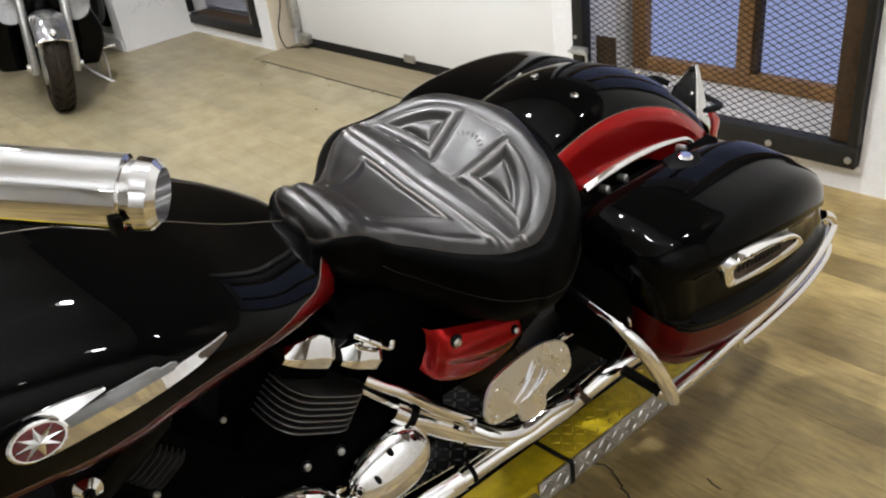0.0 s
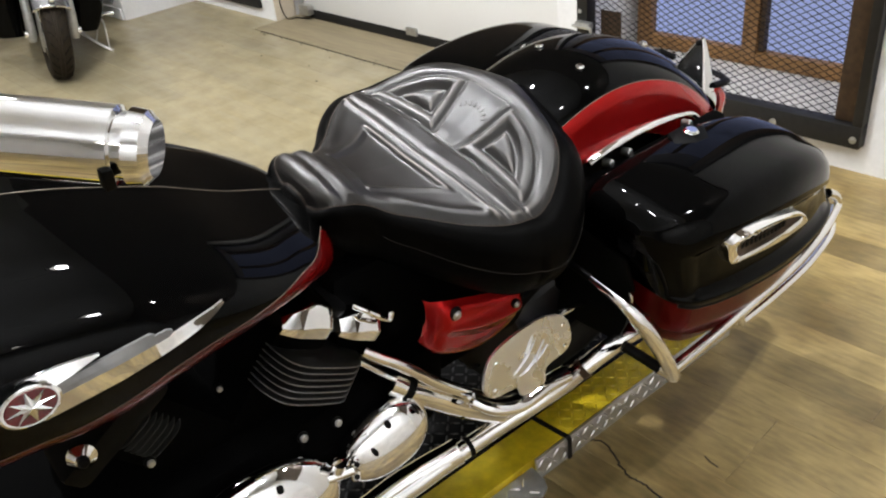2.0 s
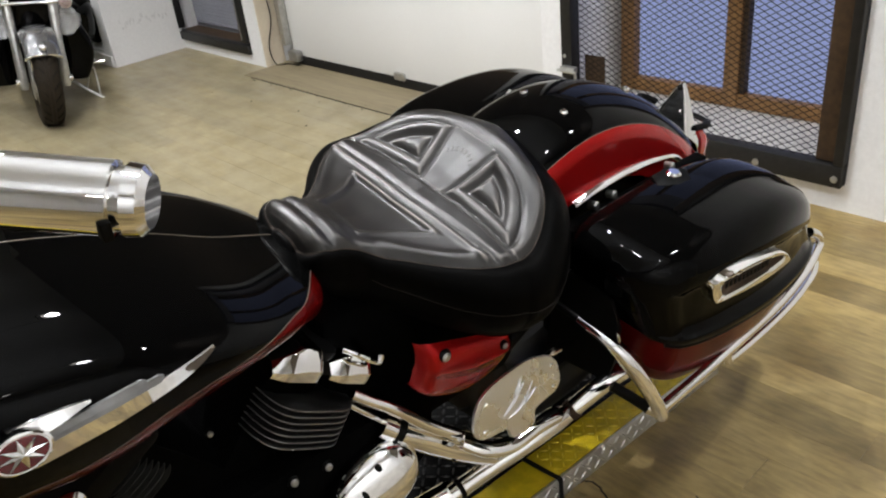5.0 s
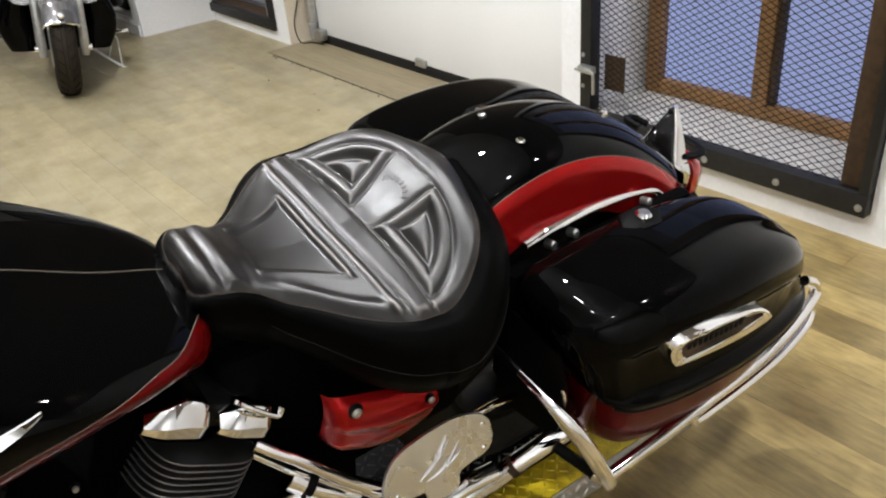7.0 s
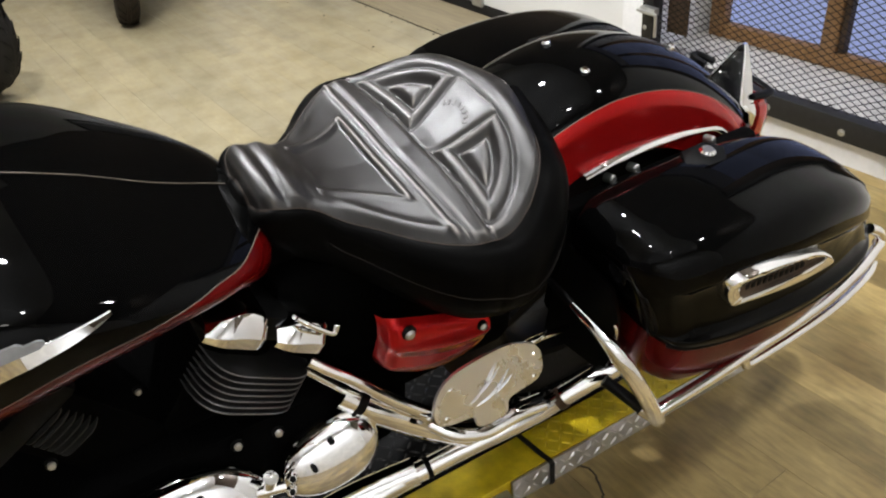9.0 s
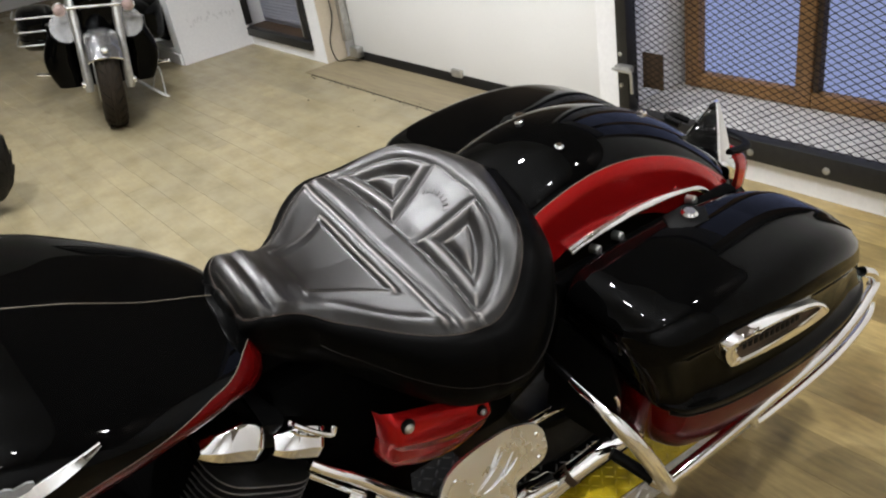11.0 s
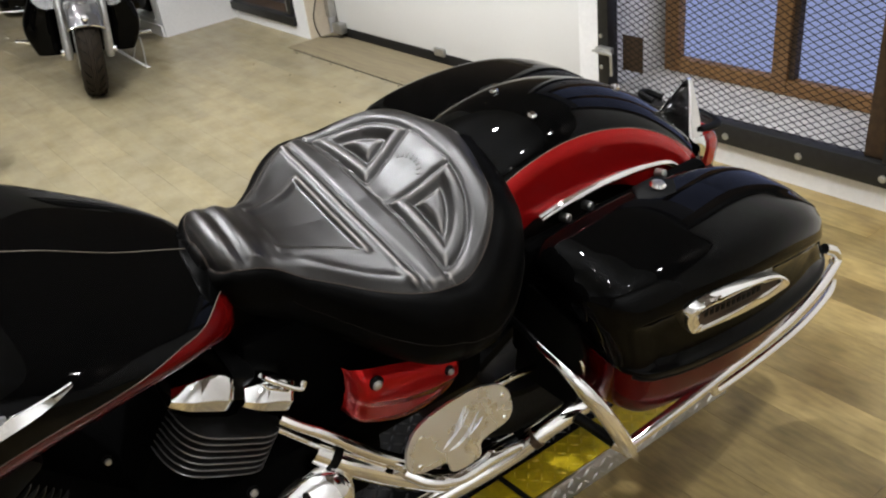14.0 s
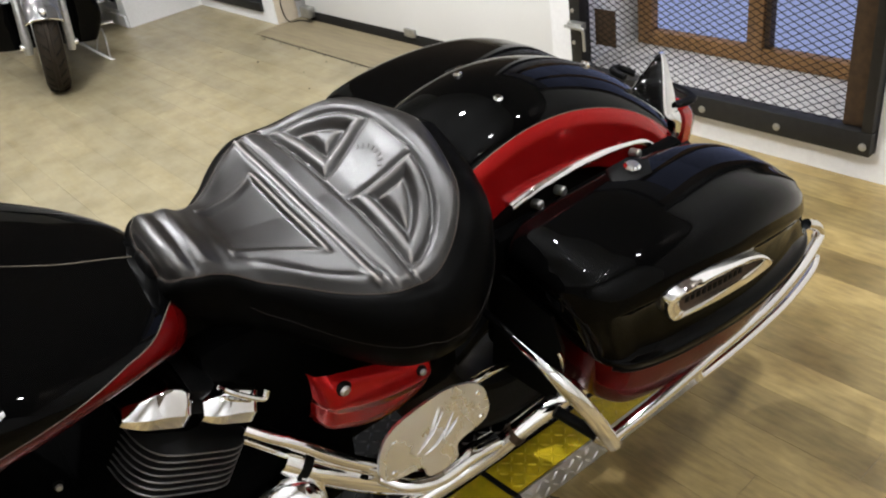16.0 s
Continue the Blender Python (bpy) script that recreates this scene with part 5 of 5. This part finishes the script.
def pier_window():
    win = thing("window_2", "barred window with grey slatted blind in the white pier", "window", kind="structure")
    y = WALL_Y
    x0, x1, z0, z1 = -4.655, -3.735, 0.063, 2.08
    fw = 0.06
    part("frame", boxed(x0, x1, y - 0.02, y + 0.03, z0, z0 + 0.055, 0.003), STEEL_FRAME, win)
    part("frame", boxed(x1 - fw, x1, y - 0.021, y + 0.03, z0 + 0.072, z1, 0.003), STEEL_FRAME, win)
    part("frame", boxed(x0, x0 + fw, y - 0.021, y + 0.03, z0 + 0.072, z1, 0.003), STEEL_FRAME, win)
    part("frame", boxed(x0 + fw, x1 - fw, y - 0.02, y + 0.03, z1 - 0.06, z1, 0.003), STEEL_FRAME, win)
    part("edge_line", boxed(x1 - 0.05, x1 - 0.042, y - 0.025, y - 0.0215, z0 + 0.09, z1), GALVANISED, win)
    for k in range(46):
        z = z0 + 0.09 + 0.022 * k
        part("slat", boxed(x0 + fw, -4.02, y + 0.12, y + 0.128, z, z + 0.016, 0), BLIND, win, "grey blind slat" if k == 0 else "")
    part("wooden_post", boxed(-4.02, -3.92, y + 0.10, y + 0.16, z0 + 0.07, z1, 0.004), RUST_STEEL, win, "grey brown window post")
    part("pane", boxed(-3.92, -3.74, y + 0.14, y + 0.146, z0 + 0.07, z1), PANE_GLOW, win, "pane with bluish daylight behind")
    part("backing", boxed(x0, -4.0, y + 0.15, y + 0.17, z0, z1), BLIND, win)
    part("window_sill", boxed(x0 + 0.002, x1 - 0.002, y + 0.032, y + 0.30, z0 - 0.002, z0 + 0.050), RUST_STEEL, win)


BLIND = material("blind", (0.30, 0.31, 0.36), 0.6, vary=0.1)
pier_window()
structure("floor_patch", boxed(-3.585, -1.38, 1.742, DOOR_Y + 0.10, -0.003, 0.0035, 0.001), MAT_FLOOR, "worn plywood floor patch in front of the roller door", "floor")


def debris():
    rng = random.Random(12)
    bm = bmesh.new()
    for k in range(90):
        x = -3.5 + 1.9 * rng.random()
        y = 1.738 + rng.gauss(0, 0.012) if k < 80 else rng.uniform(1.4, 1.74)
        r = rng.uniform(0.001, 0.003)
        box(bm, x - r, x + r, y - r, y + r, 0.0, 0.0045)
    box(bm, -3.5, -1.6, 1.736, 1.7415, 0.0, 0.0028)
    tagged(finish("floor_dirt", bm, DIRT, smooth=False), "dark crumbs of dirt along the floor patch", "dirt", kind="stuff")
    crack = [(-0.058, 0.381), (-0.039, 0.400), (-0.012, 0.401), (0.027, 0.380), (0.061, 0.363), (0.083, 0.360), (0.113, 0.363), (0.154, 0.353), (0.182, 0.351), (0.26, 0.30), (0.30, 0.24)]
    ln = smooth_line([(x, y, 0.0008) for x, y in crack], 6)
    tagged(finish("floor_crack", tube(bmesh.new(), [p + Vector((rng.gauss(0, 0.0015), rng.gauss(0, 0.0015), 0)) for p in ln], 0.0022, 6, 0.5), DIRT), "dark crack in the wooden floor beside the lift", "crack")
    tagged(finish("floor_scratch", tube(bmesh.new(), [(0.158, 0.509, 0.0006), (0.174, 0.502, 0.0006), (0.195, 0.500, 0.0006)], 0.0018, 6, 0.5), DIRT), "small dark scratch in the wooden floor", "scratch")
    cable = smooth_line([(-3.585, 1.96, 0.60), (-3.583, 2.0, 0.30), (-3.586, 1.95, 0.12), (-3.56, 1.96, 0.012), (-3.50, 2.0, 0.012), (-3.40, 2.02, 0.012)], 8)
    tagged(finish("cable", tube(bmesh.new(), cable, 0.0032, 8), RUBBER), "black cable hanging beside the roller door", "cable")


DIRT = material("dirt", (0.035, 0.028, 0.02), 0.9)
debris()


def cage_latch():
    latch = thing("cage_latch", "steel bolt latch with a brown plate on the window cage", "latch", m=Matrix.Translation((-1.225, WALL_Y - 0.036, 0.33)))
    part("plate", boxed(0.03, 0.125, 0.052, 0.056, -0.075, 0.06, 0.001), RUST_STEEL, latch, "brown perforated backing plate")
    part("block", boxed(-0.035, 0.035, -0.03, -0.001, 0.0, 0.026, 0.004), GALVANISED, latch)
    part("handle", tube(bmesh.new(), smooth_line([(-0.04, -0.035, 0.012), (0.035, -0.035, 0.012), (0.048, -0.035, 0.0), (0.050, -0.035, -0.07)], 5), 0.006, 8), GALVANISED, latch)
    for z in (-0.06, 0.06):
        part("rivet", disc(bmesh.new(), (-0.03, 0.0, z), (0, -1, 0), 0.008, 0.005), GALVANISED, latch)


cage_latch()

# ---- the other parked motorcycles ----


def cruiser(root):
    """A black touring cruiser seen from the front, v = 0 at its front wheel."""
    wheel(root, (0, 0, 0.315), 0.315, 0.145, CHROME, "front wheel with worn black tyre", DUSTY_RUBBER)
    rows = []
    for k in range(25):
        a = radians(-54 + 114 * k / 24)
        c = Vector((0, 0.345 * math.sin(a), 0.315 + 0.345 * math.cos(a)))
        n = Vector((0, math.sin(a), math.cos(a)))
        rows.append([c + Vector((0.108 * math.sin(t), 0, 0)) - n * 0.06 * (1 - math.cos(t)) for t in (-1.5 + 3.0 * j / 16 for j in range(17))])
    guard = part("front_mudguard", rings(bmesh.new(), rows, closed=False, cap0=False, cap1=False), SILVER, root, "silver front mudguard")
    part("mudguard_rim", tube(bmesh.new(), [rows[0][j] for j in range(17)], 0.008, 8), CHROME, guard)
    part("mudguard_lamp", disc(bmesh.new(), (0, -0.262, 0.56), (0, -1, 0.6), 0.022, 0.02, 18, 0.4), CHROME, guard)
    for s in (1, -1):
        fork = part("fork_leg", tube(bmesh.new(), [(s * 0.13, 0.0, 0.25), (s * 0.13, 0.0, 0.30), (s * 0.133, 0.07, 0.55), (s * 0.137, 0.14, 0.78), (s * 0.14, 0.22, 1.0)], [0.024, 0.031, 0.026, 0.034, 0.032], 14), GALVANISED, root, "dull chrome fork leg")
        part("axle_nut", disc(bmesh.new(), (s * 0.145, 0, 0.30), (s, 0, 0), 0.022, 0.03, 14), CHROME, fork)
        part("brake_disc", disc(bmesh.new(), (s * 0.075, 0, 0.315), (s, 0, 0), 0.14, 0.006, 32, 0.05), GALVANISED, root)
        # leg shield
        rows = []
        for k in range(13):
            f = k / 12
            w = 0.22 + 0.44 * f
            wd = 0.23 * (0.75 + 0.25 * math.sin(math.pi * min(1, f * 1.2)))
            rows.append([Vector((s * (0.15 + wd * (0.5 + 0.5 * power(math.cos(t), 3))), 0.36 + 0.07 * math.sin(t) - 0.04 * f, w)) for t in (2 * math.pi * j / 24 for j in range(24))])
        part("leg_shield", rings(bmesh.new(), rows), BLACK_PAINT, root, "black leg shield")
        part("foot_peg", tube(bmesh.new(), [(s * 0.36, 0.42, 0.30), (s * 0.45, 0.40, 0.31)], 0.014, 10), CHROME, root)
        # clear deflector
        part("deflector", disc(bmesh.new(), (s * 0.20, 0.16, 0.655), (s * 0.15, -1, 0.2), 0.10, 0.004, 28, 0.1), CLEAR, root, "clear plastic wind deflector")
        part("turn_lamp", disc(bmesh.new(), (s * 0.21, 0.09, 0.785), (0, -1, 0), 0.045, 0.05, 20, 0.5), CHROME, root, "chrome turn signal")
        part("turn_lens", disc(bmesh.new(), (s * 0.21, 0.042, 0.785), (0, -1, 0), 0.038, 0.012, 20, 0.6), LENS_PALE, root, "pale turn signal lens")
        # luggage
        rows = []
        for k in range(13):
            f = k / 12
            r = power(math.sin(math.pi * (0.04 + 0.92 * f)), 5)
            rows.append([Vector((s * (0.40 + 0.15 * r * power(math.cos(t), 4)), 1.05 + 0.62 * f, 0.47 + 0.17 * r * power(math.sin(t), 4))) for t in (2 * math.pi * j / 24 for j in range(24))])
        bag = part("saddlebag", rings(bmesh.new(), rows), BLACK_PAINT, root, "black hard saddlebag")
        for w in (0.40, 0.50, 0.60) if s < 0 else ():
            part("bag_rail", tube(bmesh.new(), smooth_line([(s * 0.27, 1.03, w), (s * 0.48, 1.02, w), (s * 0.555, 1.07, w), (s * 0.558, 1.4, w)], 5), 0.007, 8), GALVANISED, bag)
    part("lamp_bar", tube(bmesh.new(), [(-0.21, 0.10, 0.785), (0.21, 0.10, 0.785)], 0.013, 10), CHROME, root, "chrome lamp bar")
    rows = []
    for k in range(13):
        f = k / 12
        r = 0.115 * math.sqrt(max(0.0, 1 - (1 - f) ** 2)) + 0.004
        rows.append([Vector((r * math.cos(t), 0.16 - 0.14 * (1 - f), 0.93 + r * math.sin(t))) for t in (2 * math.pi * j / 24 for j in range(24))])
    part("headlamp", rings(bmesh.new(), rows), CHROME, root, "round chrome headlamp")
    part("nacelle", box(bmesh.new(), -0.13, 0.13, 0.10, 0.36, 0.62, 1.10, 0.05), BLACK_PAINT, root, "black fork nacelle")
    part("engine", box(bmesh.new(), -0.17, 0.17, 0.42, 1.10, 0.18, 0.62, 0.06), DARK_METAL, root, "black engine block")
    rows = []
    for k in range(17):
        f = k / 16
        r = power(math.sin(math.pi * (0.06 + 0.88 * f)), 3)
        rows.append([Vector((0.17 * r * math.cos(t), 0.36 + 0.62 * f, 0.80 - 0.05 * f + 0.13 * r * math.sin(t))) for t in (2 * math.pi * j / 24 for j in range(24))])
    part("tank", rings(bmesh.new(), rows), BLACK_PAINT, root, "black fuel tank")
    part("saddle", box(bmesh.new(), -0.16, 0.16, 0.95, 1.55, 0.64, 0.76, 0.05), LEATHER, root, "black saddle")
    rows = []
    part("side_stand", tube(bmesh.new(), smooth_line([(0.16, 0.46, 0.22), (0.32, 0.40, 0.10), (0.42, 0.36, 0.045), (0.52, 0.33, 0.05)], 6), 0.012, 8), GALVANISED, root, "steel side stand")
    part("stand_loop", tube(bmesh.new(), smooth_line([(0.30, 0.40, 0.115), (0.34, 0.41, 0.25), (0.37, 0.41, 0.25), (0.38, 0.37, 0.07)], 5), 0.006, 8), GALVANISED, root)
    wheel(root, (0, 1.62, 0.315), 0.315, 0.15, CHROME, "rear wheel with black tyre")


SILVER = material("silver_paint", (0.30, 0.30, 0.31), 0.16, metal=0.8, coat=0.6)
CLEAR = material("clear_plastic", (0.75, 0.76, 0.78), 0.08)
CLEAR.node_tree.nodes["Principled BSDF"].inputs["Alpha"].default_value = 0.22
LENS_PALE = material("pale_lens", (0.36, 0.27, 0.25), 0.2, coat=0.5)
OTHER_M = Matrix.Translation((-3.85, 0.68, 0.0)) @ pose(0, 0, 0, 0, 0, 76) @ pose(0, 0, 0, 0, 8, 0) @ Matrix.Scale(0.8, 4)
OTHER = thing("parked_motorcycle", "black touring motorcycle with silver front mudguard and worn tyre", "motorcycle", m=OTHER_M)
cruiser(OTHER)
THIRD = thing("parked_motorcycle", "black motorcycle with turned front wheel beside the other", "motorcycle", m=Matrix.Translation((-3.29, -0.19, 0.0)) @ pose(0, 0, 0, 0, 0, 132) @ pose(0, 0, 0, 0, -6, 0))


def third_front(root):
    wheel(root, (0, 0, 0.315), 0.315, 0.135, DARK_METAL, "turned front wheel with black tyre")
    rows = []
    for k in range(25):
        a = radians(-70 + 140 * k / 24)
        c = Vector((0, 0.345 * math.sin(a), 0.315 + 0.345 * math.cos(a)))
        n = Vector((0, math.sin(a), math.cos(a)))
        rows.append([c + Vector((0.085 * math.sin(t), 0, 0)) - n * 0.05 * (1 - math.cos(t)) for t in (-1.5 + 3.0 * j / 16 for j in range(17))])
    part("front_mudguard", rings(bmesh.new(), rows, closed=False, cap0=False, cap1=False), BLACK_PAINT, root, "black front mudguard")
    for s in (1, -1):
        part("fork_leg", tube(bmesh.new(), [(s * 0.105, 0.0, 0.29), (s * 0.105, 0.0, 0.32), (s * 0.108, 0.08, 0.55), (s * 0.115, 0.24, 1.0)], [0.026, 0.032, 0.030, 0.030], 14), DARK_METAL, root, "black fork leg")
        part("axle_nut", disc(bmesh.new(), (s * 0.13, 0, 0.315), (s, 0, 0), 0.024, 0.03, 14), CHROME, root, "chrome axle nut")
        part("brake_caliper", box(bmesh.new(), *sorted((s * 0.09, s * 0.14)), 0.08, 0.17, 0.30, 0.42, 0.012), GALVANISED, root, "steel brake caliper")
    part("frame", box(bmesh.new(), -0.12, 0.12, 0.42, 1.5, 0.25, 0.80, 0.06), BLACK_PAINT, root, "black frame and engine")
    wheel(root, (0, 1.62, 0.315), 0.315, 0.15, DARK_METAL, "rear wheel with black tyre")


third_front(THIRD)

# ---- lamps ----


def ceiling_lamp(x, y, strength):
    """A lamp on an added rod; a spot shines down, added fill brightens the ceiling."""
    lamp = thing("ceiling_lamp", "round white spot lamp on an added rod, lit", "lamp", "ceiling spot lamps", m=Matrix.Translation((x, y, LAMP_Z)))
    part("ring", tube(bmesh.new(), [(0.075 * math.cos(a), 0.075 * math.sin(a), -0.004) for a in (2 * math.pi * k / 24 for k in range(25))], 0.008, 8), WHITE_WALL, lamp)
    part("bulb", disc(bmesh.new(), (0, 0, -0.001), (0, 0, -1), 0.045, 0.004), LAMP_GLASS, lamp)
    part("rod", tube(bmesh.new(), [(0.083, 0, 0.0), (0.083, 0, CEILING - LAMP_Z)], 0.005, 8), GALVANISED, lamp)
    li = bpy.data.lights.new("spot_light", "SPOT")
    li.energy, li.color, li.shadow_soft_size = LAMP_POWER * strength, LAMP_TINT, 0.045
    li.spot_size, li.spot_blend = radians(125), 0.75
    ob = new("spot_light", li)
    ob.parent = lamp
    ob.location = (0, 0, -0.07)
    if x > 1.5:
        ob.rotation_euler = (0, radians(-62), 0)  # added unseen lamps, aimed to brighten the wall that chrome reflects
    # added fill light aimed at the ceiling; the lamp itself has none
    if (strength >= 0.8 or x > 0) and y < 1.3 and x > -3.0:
        li = bpy.data.lights.new("fill_light_up", "SPOT")
        li.energy, li.color, li.shadow_soft_size = FILL_POWER, LAMP_TINT, 0.05
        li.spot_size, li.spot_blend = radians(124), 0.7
        ob = new("fill_light_up", li)
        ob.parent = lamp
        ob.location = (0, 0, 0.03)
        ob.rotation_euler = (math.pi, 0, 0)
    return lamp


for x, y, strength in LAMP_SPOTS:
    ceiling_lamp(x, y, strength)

# ---- floor planks ----


def planks():
    floor = bpy.data.objects["floor"]
    rng = random.Random(4)
    me_cache = {}
    wid, n = 0.115, 0
    rest = bmesh.new()
    y = -2.4
    while y < 1.9:
        x = -9 + rng.uniform(0, 1.2)
        while x < 3.4:
            ln = rng.choice((0.9, 1.2, 0.6))
            near = -1.0 < x < 1.6 and -0.6 < y < 1.85 or -5.0 < x < -1.0 and -0.2 < y < 1.85
            if near and n < 300:
                if ln not in me_cache:
                    bm = boxed(0, ln - 0.0006, 0, wid - 0.0005, -0.004, 0.0, 0.0002)
                    bmesh.ops.recalc_face_normals(bm, faces=bm.faces)
                    me = bpy.data.meshes.new("plank")
                    bm.to_mesh(me)
                    bm.free()
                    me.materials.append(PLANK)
                    me_cache[ln] = me
                ob = new("plank", me_cache[ln])
                ob.location = (x, y, 0)
                ob.parent = floor
                n += 1
            else:
                box(rest, x, x + ln - 0.0008, y, y + wid - 0.0006, -0.004, 0.0)
            x += ln
        y += wid
    box(rest, -9, 3.4, -6, -2.4, -0.004, 0)
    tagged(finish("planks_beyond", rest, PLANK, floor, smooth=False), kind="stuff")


planks()
